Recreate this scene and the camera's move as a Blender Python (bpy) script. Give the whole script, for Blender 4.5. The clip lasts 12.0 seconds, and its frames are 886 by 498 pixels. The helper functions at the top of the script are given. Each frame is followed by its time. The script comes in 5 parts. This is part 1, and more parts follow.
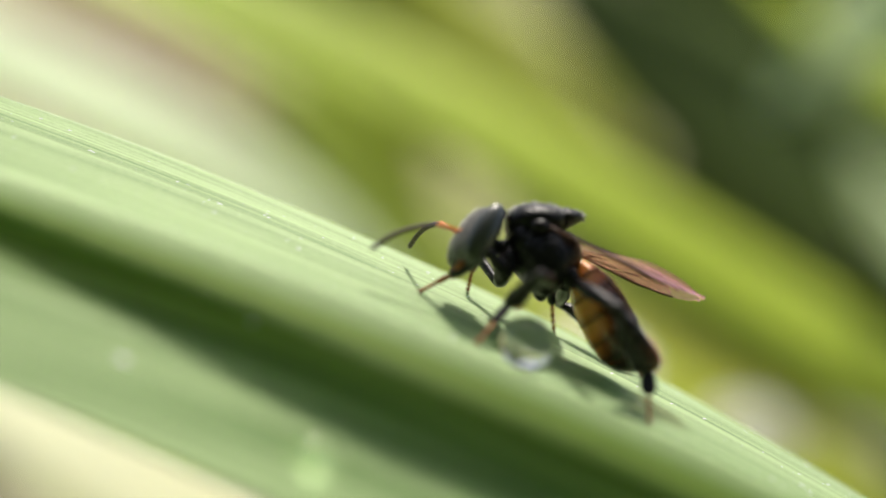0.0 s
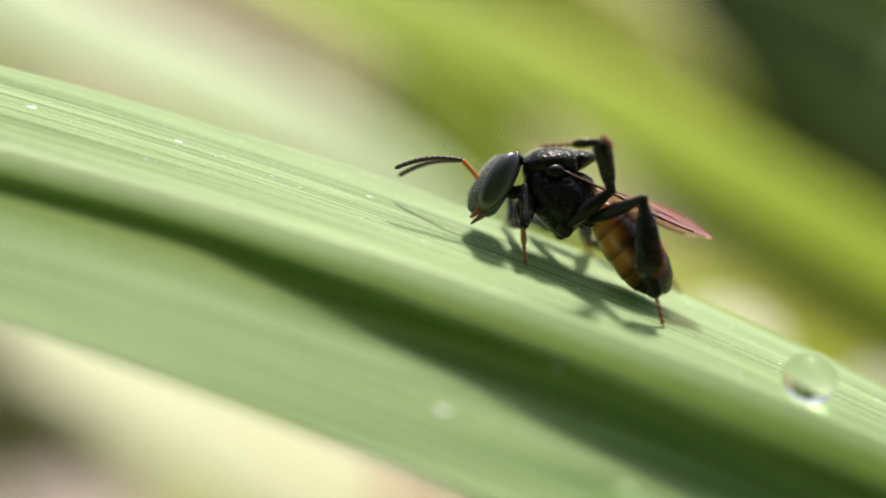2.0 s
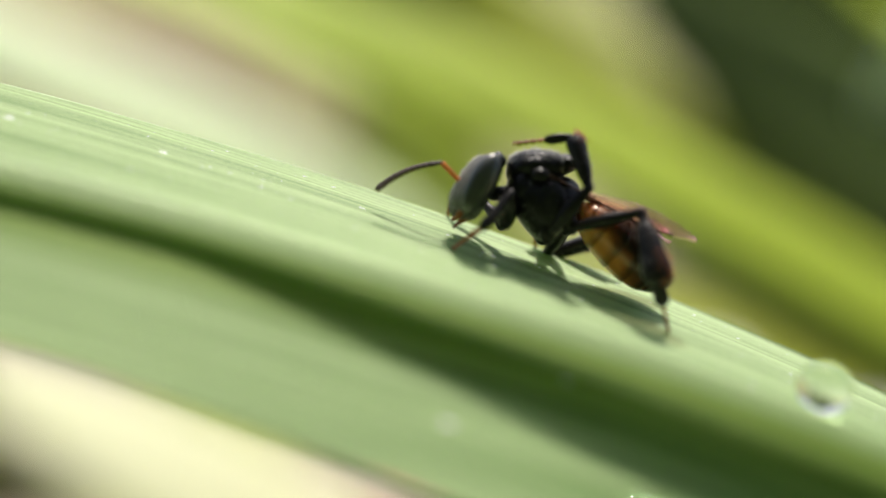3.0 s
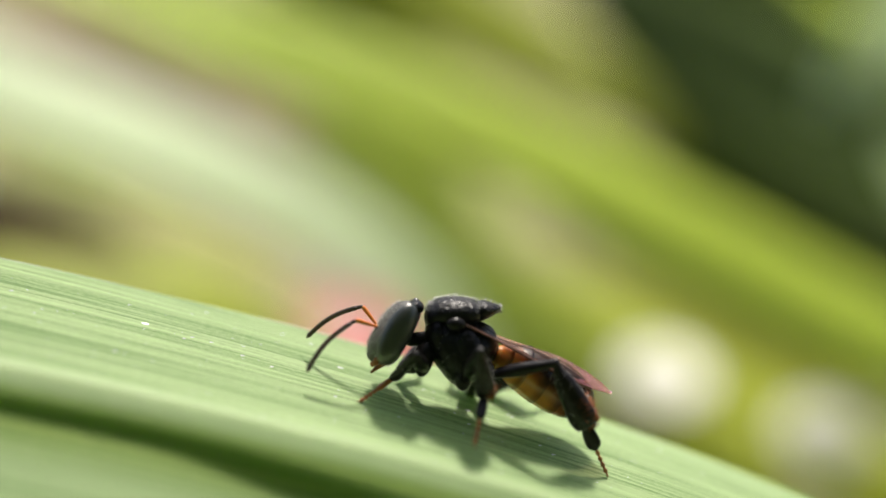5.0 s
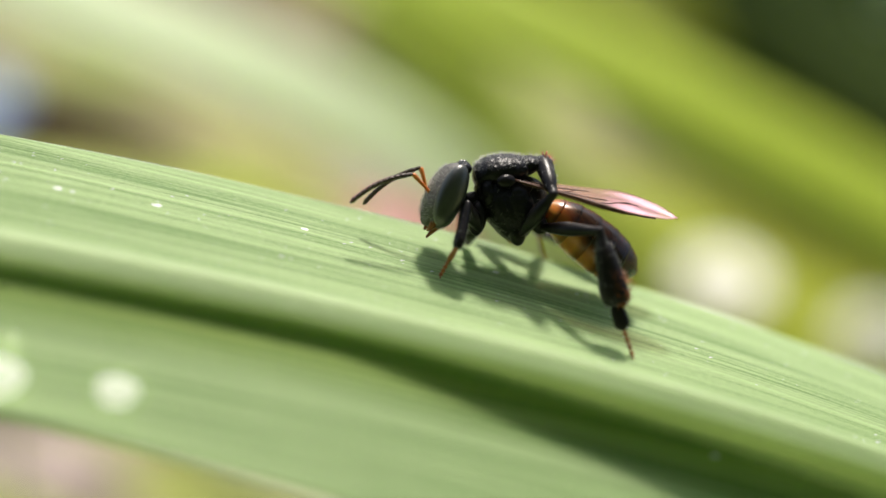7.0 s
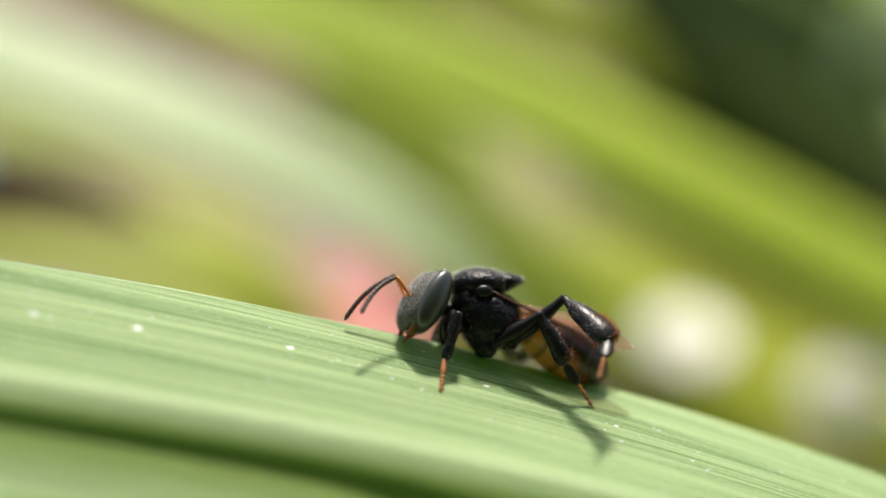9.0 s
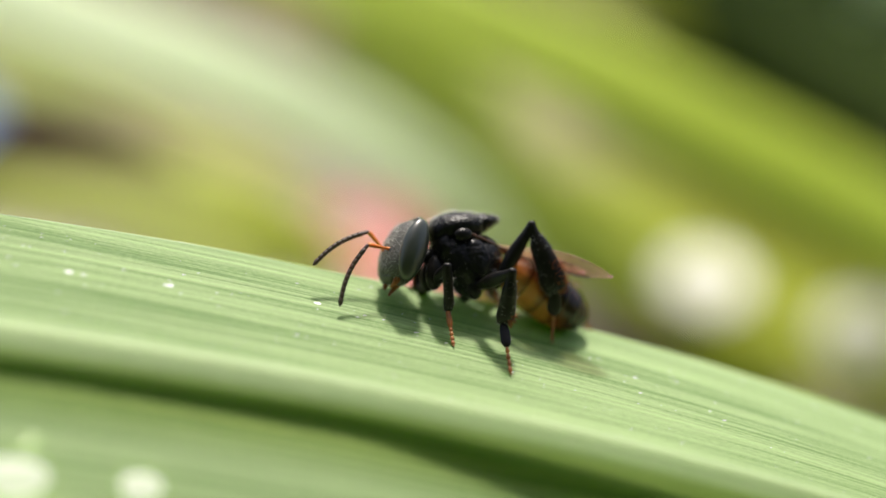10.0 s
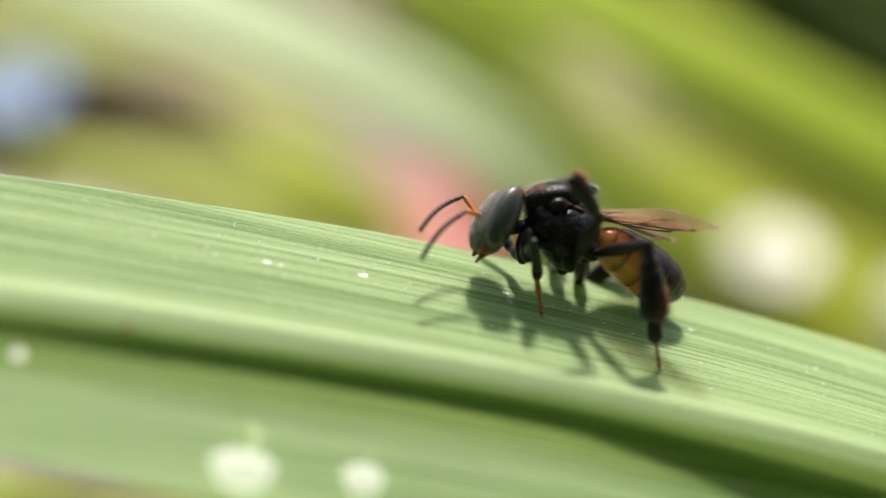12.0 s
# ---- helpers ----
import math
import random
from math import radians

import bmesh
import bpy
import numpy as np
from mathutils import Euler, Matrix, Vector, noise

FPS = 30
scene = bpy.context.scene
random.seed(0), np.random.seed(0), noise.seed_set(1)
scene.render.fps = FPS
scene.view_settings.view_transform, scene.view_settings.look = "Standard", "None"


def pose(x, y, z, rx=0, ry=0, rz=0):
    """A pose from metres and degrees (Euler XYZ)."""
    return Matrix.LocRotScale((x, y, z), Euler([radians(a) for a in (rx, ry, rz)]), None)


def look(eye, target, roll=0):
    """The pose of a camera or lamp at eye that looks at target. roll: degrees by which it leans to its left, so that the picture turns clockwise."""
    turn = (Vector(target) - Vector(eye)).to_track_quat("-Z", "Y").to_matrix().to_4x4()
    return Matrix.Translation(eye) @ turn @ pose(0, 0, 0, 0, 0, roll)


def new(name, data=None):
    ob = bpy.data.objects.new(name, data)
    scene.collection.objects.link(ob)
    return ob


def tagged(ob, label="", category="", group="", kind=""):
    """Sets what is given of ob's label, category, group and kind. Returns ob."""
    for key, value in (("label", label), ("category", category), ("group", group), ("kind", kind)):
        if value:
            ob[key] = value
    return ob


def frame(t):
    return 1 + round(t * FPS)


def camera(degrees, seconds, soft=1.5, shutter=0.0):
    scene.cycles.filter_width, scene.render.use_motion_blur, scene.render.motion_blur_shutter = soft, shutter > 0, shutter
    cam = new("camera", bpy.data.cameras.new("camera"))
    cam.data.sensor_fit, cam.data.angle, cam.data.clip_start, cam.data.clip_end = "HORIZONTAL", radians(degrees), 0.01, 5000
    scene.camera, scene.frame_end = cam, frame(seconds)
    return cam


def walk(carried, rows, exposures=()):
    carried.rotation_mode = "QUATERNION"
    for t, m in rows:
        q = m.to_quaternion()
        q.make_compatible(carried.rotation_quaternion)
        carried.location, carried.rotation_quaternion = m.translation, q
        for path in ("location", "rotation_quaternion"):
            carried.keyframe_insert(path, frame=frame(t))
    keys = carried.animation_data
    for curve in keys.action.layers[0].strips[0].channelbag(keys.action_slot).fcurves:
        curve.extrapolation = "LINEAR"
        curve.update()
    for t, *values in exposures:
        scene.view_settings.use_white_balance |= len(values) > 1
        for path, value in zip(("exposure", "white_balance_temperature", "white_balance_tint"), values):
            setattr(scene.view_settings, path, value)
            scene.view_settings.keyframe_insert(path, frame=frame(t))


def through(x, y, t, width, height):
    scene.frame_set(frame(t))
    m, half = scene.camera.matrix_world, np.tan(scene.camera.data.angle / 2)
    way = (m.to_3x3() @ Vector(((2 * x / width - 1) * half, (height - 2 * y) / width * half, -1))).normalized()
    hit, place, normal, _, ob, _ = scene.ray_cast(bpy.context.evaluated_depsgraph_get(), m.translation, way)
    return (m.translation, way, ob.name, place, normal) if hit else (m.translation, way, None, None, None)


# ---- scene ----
MM = 0.001
GROUND = -75.0


def mm(*p):
    return Vector(p) * MM


# ---- the camera and its walk ----
cam = camera(36, 12.0, soft=1.6)
cam.data.dof.use_dof = True
cam.data.dof.focus_distance = 25.0 * MM
cam.data.dof.aperture_fstop = 24.0
cam.data.dof.aperture_blades = 0


def aim(x, y, z, turn, tilt, roll):
    """A camera at (x, y, z) millimetres: turn to its right from +y, tilt down, lean; all in degrees."""
    a, b = radians(turn), radians(tilt)
    way = Vector((math.sin(a) * math.cos(b), math.cos(a) * math.cos(b), -math.sin(b)))
    return look(mm(x, y, z), mm(x, y, z) + way, roll)


walk(cam, [(t, aim(*row)) for t, *row in [
    (0, 8.519, -21.490, 3.951, -0.08, 12.37, 5.71),
    (0.2, 8.030, -21.855, 3.995, -0.45, 12.66, 5.31),
    (0.5, 6.465, -22.468, 3.783, -1.68, 13.26, 4.73),
    (0.7, 5.637, -22.271, 4.671, -2.48, 12.81, 4.52),
    (1, 5.818, -22.043, 5.478, -2.58, 12.63, 4.22),
    (1.2, 6.996, -22.055, 5.023, -1.56, 13.32, 4.29),
    (1.5, 6.397, -22.098, 4.652, -1.90, 13.97, 4.39),
    (1.7, 5.510, -22.119, 4.790, -2.18, 14.33, 4.15),
    (2, 4.461, -22.050, 5.347, -2.34, 14.58, 3.80),
    (2.2, 3.464, -22.145, 5.551, -1.59, 13.93, 4.01),
    (2.5, 2.958, -22.355, 5.481, 0.32, 13.32, 4.30),
    (2.7, 3.492, -21.896, 5.208, -0.01, 12.88, 3.93),
    (3, 3.869, -21.289, 4.454, -0.89, 12.50, 3.37),
    (3.2, 4.107, -21.071, 4.333, 0.06, 12.60, 3.22),
    (3.5, 3.891, -20.761, 4.080, 0.97, 12.80, 2.99),
    (3.7, 3.552, -20.793, 4.822, 0.83, 13.00, 2.90),
    (5.3, 3.090, -21.507, 8.819, 1.37, 16.44, 2.13),
    (5.5, 1.582, -21.759, 8.645, 0.52, 17.40, 2.11),
    (5.7, 1.873, -21.700, 8.077, 0.90, 18.27, 2.41),
    (6, 1.846, -21.273, 8.252, 1.15, 18.71, 2.87),
    (6.2, 1.543, -21.223, 8.821, 0.76, 18.42, 2.42),
    (6.5, 1.850, -21.486, 8.713, 0.84, 18.93, 1.76),
    (6.7, 1.326, -21.387, 8.584, 1.00, 19.26, 1.87),
    (8.3, -0.487, -20.347, 8.669, 3.00, 19.10, 2.05),
    (8.5, -0.462, -20.149, 8.907, 3.48, 19.06, 2.09),
    (8.7, -0.400, -20.032, 9.553, 3.47, 18.28, 1.93),
    (9, -0.259, -20.129, 9.766, 3.47, 17.78, 1.69),
    (9.2, 0.106, -20.339, 9.614, 3.28, 18.31, 1.36),
    (9.5, 0.459, -20.556, 9.639, 2.83, 18.92, 0.87),
    (9.7, 0.715, -20.728, 9.475, 3.22, 19.86, 1.01),
    (10, -0.362, -20.532, 10.266, 2.69, 20.40, 1.21),
    (10.5, -0.614, -20.381, 11.491, 2.27, 20.84, 1.25),
    (10.7, -1.254, -20.438, 11.307, 2.52, 20.99, 1.20),
    (11, -2.341, -20.444, 11.214, 2.80, 21.06, 1.13),
    (11.2, -2.889, -20.597, 10.574, 2.89, 21.59, 1.45),
    (11.5, -3.415, -20.435, 10.549, 3.30, 21.51, 1.92),
    (11.7, -3.755, -20.454, 10.474, 2.78, 21.85, 1.75),
    (11.9, -3.692, -20.234, 10.952, 2.63, 21.69, 1.56),
    (12, -3.722, -20.333, 10.725, 2.49, 22.01, 1.47),
]])

# ---- daylight ----
SUN_HEIGHT, SUN_SIDE = 65.0, 8.0   # degrees; the side is counted from +y towards +x
world = bpy.data.worlds.new("daylight")
scene.world = world
world.use_nodes = True
sky = world.node_tree.nodes.new("ShaderNodeTexSky")
sky.sky_type, sky.sun_disc = "NISHITA", False
sky.dust_density, sky.ozone_density = 5.0, 0.4
sky.sun_elevation, sky.sun_rotation = radians(SUN_HEIGHT), radians(SUN_SIDE)
back = world.node_tree.nodes["Background"]
back.inputs["Strength"].default_value = 0.128
world.node_tree.links.new(sky.outputs[0], back.inputs["Color"])

sun_data = bpy.data.lights.new("sun", "SUN")
sun_data.energy, sun_data.angle, sun_data.color = 4.6, radians(7.0), (1.0, 0.935, 0.845)
sun = new("sun", sun_data)
h, a = radians(SUN_HEIGHT), radians(SUN_SIDE)
towards = Vector((math.sin(a) * math.cos(h), math.cos(a) * math.cos(h), math.sin(h)))
sun.matrix_basis = look(towards * 0.5, (0, 0, 0))
scene.view_settings.exposure = 0.21


# ---- materials ----
def nodes_of(name):
    m = bpy.data.materials.new(name)
    m.use_nodes = True
    t = m.node_tree
    t.nodes.clear()
    out = t.nodes.new("ShaderNodeOutputMaterial")
    return m, t, out


def node(t, kind, **inputs):
    n = t.nodes.new(kind)
    for k, v in inputs.items():
        key = k.replace("_", " ")
        if isinstance(v, bpy.types.NodeSocket):
            t.links.new(v, n.inputs[key])
        else:
            n.inputs[key].default_value = v
    return n


def ramp(t, fac, stops):
    n = t.nodes.new("ShaderNodeValToRGB")
    t.links.new(fac, n.inputs["Fac"])
    e = n.color_ramp.elements
    while len(e) < len(stops):
        e.new(0.5)
    for el, (at, c) in zip(e, stops):
        el.position, el.color = at, (*c, 1) if len(c) == 3 else c
    return n.outputs["Color"]


def stretched(t, coord, sx, sy, sz=1.0, detail=3.0, rough=0.55, scale=1.0):
    m = t.nodes.new("ShaderNodeMapping")
    m.inputs["Scale"].default_value = (sx, sy, sz)
    t.links.new(coord, m.inputs["Vector"])
    n = node(t, "ShaderNodeTexNoise", Vector=m.outputs[0], Scale=scale, Detail=detail, Roughness=rough)
    return n.outputs["Fac"]


def leaf_material(name, light, dark, through, gloss=0.06, rough=0.48, share=0.45, bump=0.02, sheen=0.22, rib_pale=0.0, rib_shade=0.0):
    """A living blade: veins run along its length (the mesh's UVs are millimetres along and across)."""
    m, t, out = nodes_of(name)
    uv = t.nodes.new("ShaderNodeUVMap").outputs[0]
    fine = stretched(t, uv, 0.12, 13.0, detail=5.0, rough=0.65)
    broad = stretched(t, uv, 0.05, 1.9, detail=2.0)
    grain = stretched(t, uv, 9.0, 22.0, detail=3.0)
    mix = node(t, "ShaderNodeMath", Value=fine)
    mix.operation = "MULTIPLY_ADD"
    mix.inputs[1].default_value = 0.95
    calm = node(t, "ShaderNodeMath", Value=broad)
    calm.operation = "MULTIPLY"
    calm.inputs[1].default_value = 0.6
    t.links.new(calm.outputs[0], mix.inputs[2])
    speckle = node(t, "ShaderNodeMath", Value=grain)
    speckle.operation = "MULTIPLY_ADD"
    speckle.inputs[1].default_value = 0.22
    t.links.new(mix.outputs[0], speckle.inputs[2])
    tone = node(t, "ShaderNodeMapRange", Value=speckle.outputs[0])
    tone.inputs["From Min"].default_value, tone.inputs["From Max"].default_value = 0.73, 1.09
    col = ramp(t, tone.outputs[0], [(0.0, dark), (0.55, light), (1.0, tuple(min(1, c * 1.18) for c in light))])
    if rib_pale:
        across = node(t, "ShaderNodeSeparateXYZ", Vector=uv).outputs["Y"]
        far = node(t, "ShaderNodeMath", Value=across)
        far.operation = "ABSOLUTE"
        near = node(t, "ShaderNodeMapRange", Value=far.outputs[0])
        near.interpolation_type = "SMOOTHSTEP"
        for key, v in (("From Min", 0.1), ("From Max", 0.8), ("To Min", rib_pale), ("To Max", 0.0)):
            near.inputs[key].default_value = v
        pale = node(t, "ShaderNodeMix")
        pale.data_type = "RGBA"
        t.links.new(near.outputs[0], pale.inputs[0])
        t.links.new(col, pale.inputs[6])
        pale.inputs[7].default_value = (0.60, 0.73, 0.40, 1)
        col = pale.outputs[2]
    add = node(t, "ShaderNodeMath", Value=fine)
    add.operation = "MULTIPLY_ADD"
    add.inputs[1].default_value = 1.0
    g2 = node(t, "ShaderNodeMath", Value=grain)
    g2.operation = "MULTIPLY"
    g2.inputs[1].default_value = 0.45
    t.links.new(g2.outputs[0], add.inputs[2])
    bmp = node(t, "ShaderNodeBump", Strength=0.8, Distance=bump * MM, Height=add.outputs[0])
    diff = node(t, "ShaderNodeBsdfDiffuse", Color=col, Normal=bmp.outputs[0])
    thr = node(t, "ShaderNodeMix")
    thr.data_type, thr.blend_type = "RGBA", "MULTIPLY"
    thr.inputs[0].default_value = 1.0
    t.links.new(col, thr.inputs[6])
    thr.inputs[7].default_value = (*through, 1)
    trans = node(t, "ShaderNodeBsdfTranslucent", Color=thr.outputs[2])
    if rib_shade:   # shade along the rib's lower side, put into colour: deeper green, less let through
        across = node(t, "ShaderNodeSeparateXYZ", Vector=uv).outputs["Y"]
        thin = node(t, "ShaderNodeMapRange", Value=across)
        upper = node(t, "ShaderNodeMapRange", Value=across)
        for n, start, end in ((thin, -0.8, -rib_shade), (upper, -0.5, -0.2)):
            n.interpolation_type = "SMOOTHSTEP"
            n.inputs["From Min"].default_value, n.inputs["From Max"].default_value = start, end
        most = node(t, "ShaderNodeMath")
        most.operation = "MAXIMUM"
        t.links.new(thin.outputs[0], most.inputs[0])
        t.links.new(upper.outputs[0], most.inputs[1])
        shade_tint = node(t, "ShaderNodeMix")
        shade_tint.data_type = "RGBA"
        t.links.new(most.outputs[0], shade_tint.inputs[0])
        shade_tint.inputs[6].default_value, shade_tint.inputs[7].default_value = (0.78, 0.84, 0.34, 1), (1, 1, 1, 1)
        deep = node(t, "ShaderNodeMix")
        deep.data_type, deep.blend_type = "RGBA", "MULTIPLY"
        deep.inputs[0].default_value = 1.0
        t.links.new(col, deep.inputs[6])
        t.links.new(shade_tint.outputs[2], deep.inputs[7])
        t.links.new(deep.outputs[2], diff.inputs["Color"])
        shade_through = node(t, "ShaderNodeMix")
        shade_through.data_type = "RGBA"
        t.links.new(most.outputs[0], shade_through.inputs[0])
        shade_through.inputs[6].default_value = tuple(a * b for a, b in zip(through, (0.62, 0.72, 0.17))) + (1,)
        shade_through.inputs[7].default_value = (*through, 1)
        t.links.new(shade_through.outputs[2], thr.inputs[7])
    body = node(t, "ShaderNodeMixShader", Fac=share)
    t.links.new(diff.outputs[0], body.inputs[1])
    t.links.new(trans.outputs[0], body.inputs[2])
    shine = node(t, "ShaderNodeBsdfGlossy", Roughness=rough, Normal=bmp.outputs[0])
    fres = node(t, "ShaderNodeFresnel", IOR=1.42)
    f2 = node(t, "ShaderNodeMath", Value=fres.outputs[0])
    f2.operation = "MULTIPLY_ADD"
    f2.inputs[1].default_value = sheen
    f2.inputs[2].default_value = gloss * 0.3
    fin = node(t, "ShaderNodeMixShader", Fac=f2.outputs[0])
    t.links.new(body.outputs[0], fin.inputs[1])
    t.links.new(shine.outputs[0], fin.inputs[2])
    t.links.new(fin.outputs[0], out.inputs["Surface"])
    return m


def plain(name, low, high, rough=0.5, scale=3.0, bump=0.02, bump_scale=12.0, **more):
    """A principled surface with two scales of variation; sizes in noise cycles a millimetre."""
    m, t, out = nodes_of(name)
    co = t.nodes.new("ShaderNodeTexCoord").outputs["Object"]
    n1 = node(t, "ShaderNodeTexNoise", Vector=co, Scale=scale / MM, Detail=3.0)
    n2 = node(t, "ShaderNodeTexNoise", Vector=co, Scale=bump_scale / MM, Detail=2.0)
    col = ramp(t, n1.outputs["Fac"], [(0.3, low), (0.7, high)])
    bmp = node(t, "ShaderNodeBump", Strength=0.7, Distance=bump * MM, Height=n2.outputs["Fac"])
    p = node(t, "ShaderNodeBsdfPrincipled", Base_Color=col, Normal=bmp.outputs[0])
    rr = node(t, "ShaderNodeMapRange", Value=n2.outputs["Fac"])
    rr.inputs["To Min"].default_value, rr.inputs["To Max"].default_value = rough * 0.8, min(1, rough * 1.25)
    t.links.new(rr.outputs[0], p.inputs["Roughness"])
    for k, v in more.items():
        p.inputs[k.replace("_", " ")].default_value = v
    t.links.new(p.outputs[0], out.inputs["Surface"])
    return m


LEAF = leaf_material("blade_green", (0.45, 0.60, 0.285), (0.18, 0.315, 0.09), (0.78, 1.0, 0.30), share=0.44, sheen=0.27, bump=0.06, rib_pale=0.5, rib_shade=1.75)
YELLOW_LEAF = leaf_material("blade_yellow_green", (0.53, 0.65, 0.08), (0.40, 0.52, 0.045), (0.95, 1.0, 0.35), share=0.45, sheen=0.1)
PALE_LEAF = leaf_material("blade_pale", (0.70, 0.79, 0.57), (0.60, 0.70, 0.46), (0.95, 1.0, 0.65), share=0.52, sheen=0.15)
DARK_LEAF = leaf_material("blade_dark", (0.11, 0.16, 0.04), (0.06, 0.10, 0.02), (0.9, 1.0, 0.2), share=0.35, sheen=0.05)
PURPLE_LEAF = leaf_material("blade_purple", (0.20, 0.10, 0.09), (0.12, 0.06, 0.06), (1.0, 0.6, 0.5), share=0.2, sheen=0.05)
STRAW_LEAF = leaf_material("blade_bleached", (0.82, 0.85, 0.65), (0.72, 0.75, 0.52), (1.0, 1.0, 0.75), share=0.4, sheen=0.1)
MID_LEAF = leaf_material("blade_mid_green", (0.44, 0.54, 0.10), (0.32, 0.42, 0.05), (1.0, 1.0, 0.35), share=0.42, sheen=0.08)
BROWN_LEAF = leaf_material("blade_withered", (0.52, 0.38, 0.31), (0.38, 0.26, 0.20), (1.0, 0.8, 0.5), share=0.4, sheen=0.05)
OLIVE_LEAF = leaf_material("blade_olive", (0.44, 0.50, 0.06), (0.32, 0.38, 0.03), (1.0, 1.0, 0.2), share=0.4, sheen=0.08)

CHITIN = plain("black_chitin", (0.004, 0.004, 0.005), (0.012, 0.012, 0.014), rough=0.33, bump=0.055, bump_scale=11, Specular_IOR_Level=0.26)
LEG = plain("leg_chitin", (0.005, 0.005, 0.006), (0.014, 0.012, 0.011), rough=0.30, bump=0.014, bump_scale=20, Specular_IOR_Level=0.26)
EYE = plain("eye_surface", (0.022, 0.028, 0.022), (0.045, 0.052, 0.042), rough=0.32, bump=0.002, bump_scale=60, Specular_IOR_Level=1.0)
FACE = plain("face_down", (0.05, 0.05, 0.045), (0.13, 0.125, 0.11), rough=0.6, bump=0.02, bump_scale=25)
TARSUS = plain("tarsus_chitin", (0.20, 0.06, 0.014), (0.42, 0.15, 0.035), rough=0.4, bump=0.005, bump_scale=25)
SCAPE = plain("scape_chitin", (0.55, 0.17, 0.02), (0.75, 0.28, 0.05), rough=0.4, bump=0.004, bump_scale=30,
              Subsurface_Weight=0.3, Subsurface_Scale=0.0001)
FLAGELLUM = plain("flagellum_chitin", (0.03, 0.018, 0.012), (0.075, 0.045, 0.03), rough=0.5, bump=0.006, bump_scale=30)
AMBER = plain("amber_chitin", (0.46, 0.19, 0.035), (0.70, 0.34, 0.08), rough=0.32, bump=0.006, bump_scale=18,
              Subsurface_Weight=0.35, Subsurface_Scale=0.0002)


def tergite_material():
    """Glossy plates, dark on the back and amber towards the belly."""
    m, t, out = nodes_of("tergite_chitin")
    co = t.nodes.new("ShaderNodeTexCoord").outputs["Object"]
    z = node(t, "ShaderNodeSeparateXYZ", Vector=co).outputs["Z"]
    n = node(t, "ShaderNodeTexNoise", Vector=co, Scale=3.0 / MM, Detail=3.0)
    mix = node(t, "ShaderNodeMath", Value=n.outputs["Fac"])
    mix.operation = "MULTIPLY_ADD"
    mix.inputs[1].default_value = 0.30 * MM
    x = node(t, "ShaderNodeSeparateXYZ", Vector=co).outputs["X"]
    back_of = node(t, "ShaderNodeMath", Value=x)
    back_of.operation = "MULTIPLY_ADD"
    back_of.inputs[1].default_value = -0.52
    t.links.new(z, back_of.inputs[2])
    t.links.new(back_of.outputs[0], mix.inputs[2])
    level = node(t, "ShaderNodeMapRange", Value=mix.outputs[0])
    level.inputs["From Min"].default_value, level.inputs["From Max"].default_value = -0.02 * MM, 0.68 * MM
    col = ramp(t, level.outputs[0], [(0.0, (0.76, 0.36, 0.09)), (0.48, (0.60, 0.24, 0.052)), (0.74, (0.22, 0.07, 0.018)), (1.0, (0.026, 0.012, 0.007))])
    # the hind margin of each plate is a darker band
    run = node(t, "ShaderNodeSeparateXYZ", Vector=t.nodes.new("ShaderNodeTexCoord").outputs["Generated"]).outputs["X"]
    band = node(t, "ShaderNodeMapRange", Value=run)
    band.interpolation_type = "SMOOTHSTEP"
    for key, v in (("From Min", 0.12), ("From Max", 0.55), ("To Min", 0.45), ("To Max", 1.0)):
        band.inputs[key].default_value = v
    dim = node(t, "ShaderNodeMix")
    dim.data_type, dim.blend_type = "RGBA", "MULTIPLY"
    dim.inputs[0].default_value = 1.0
    t.links.new(col, dim.inputs[6])
    t.links.new(band.outputs[0], dim.inputs[7])
    p = node(t, "ShaderNodeBsdfPrincipled", Base_Color=dim.outputs[2], Roughness=0.24)
    p.inputs["Subsurface Weight"].default_value = 0.4
    p.inputs["Subsurface Scale"].default_value = 0.0002
    t.links.new(p.outputs[0], out.inputs["Surface"])
    return m


TERGITE = tergite_material()
RUST = plain("rust_hair", (0.20, 0.05, 0.012), (0.40, 0.12, 0.03), rough=0.6, bump=0.01, bump_scale=20)
HAIR = plain("grey_hair", (0.30, 0.30, 0.29), (0.62, 0.61, 0.58), rough=0.5, bump=0.0)
VEIN = plain("wing_vein", (0.06, 0.025, 0.014), (0.13, 0.055, 0.03), rough=0.4, bump=0.002)
DUST = plain("white_scale", (0.8, 0.82, 0.78), (0.92, 0.93, 0.90), rough=0.7, bump=0.01)
SPOT = plain("rust_spot", (0.30, 0.13, 0.03), (0.42, 0.20, 0.05), rough=0.7, bump=0.01)
PINK = leaf_material("pink_petal", (0.92, 0.46, 0.46), (0.86, 0.34, 0.36), (1.0, 0.85, 0.85), share=0.4, sheen=0.05)
GLINT = plain("glint_petal", (0.92, 0.92, 0.84), (0.97, 0.97, 0.90), rough=0.27, scale=0.3, bump=0.0, bump_scale=1, Specular_IOR_Level=0.8)
CREAM = leaf_material("cream_petal", (0.97, 0.97, 0.88), (0.95, 0.95, 0.84), (1.0, 1.0, 0.9), share=0.42, sheen=0.05)
BLUE = leaf_material("blue_petal", (0.55, 0.68, 0.92), (0.42, 0.56, 0.86), (0.8, 0.9, 1.0), share=0.4, sheen=0.05)
STONE = plain("brown_stone", (0.23, 0.185, 0.165), (0.36, 0.30, 0.265), rough=0.85, scale=0.25, bump=0.3, bump_scale=1)


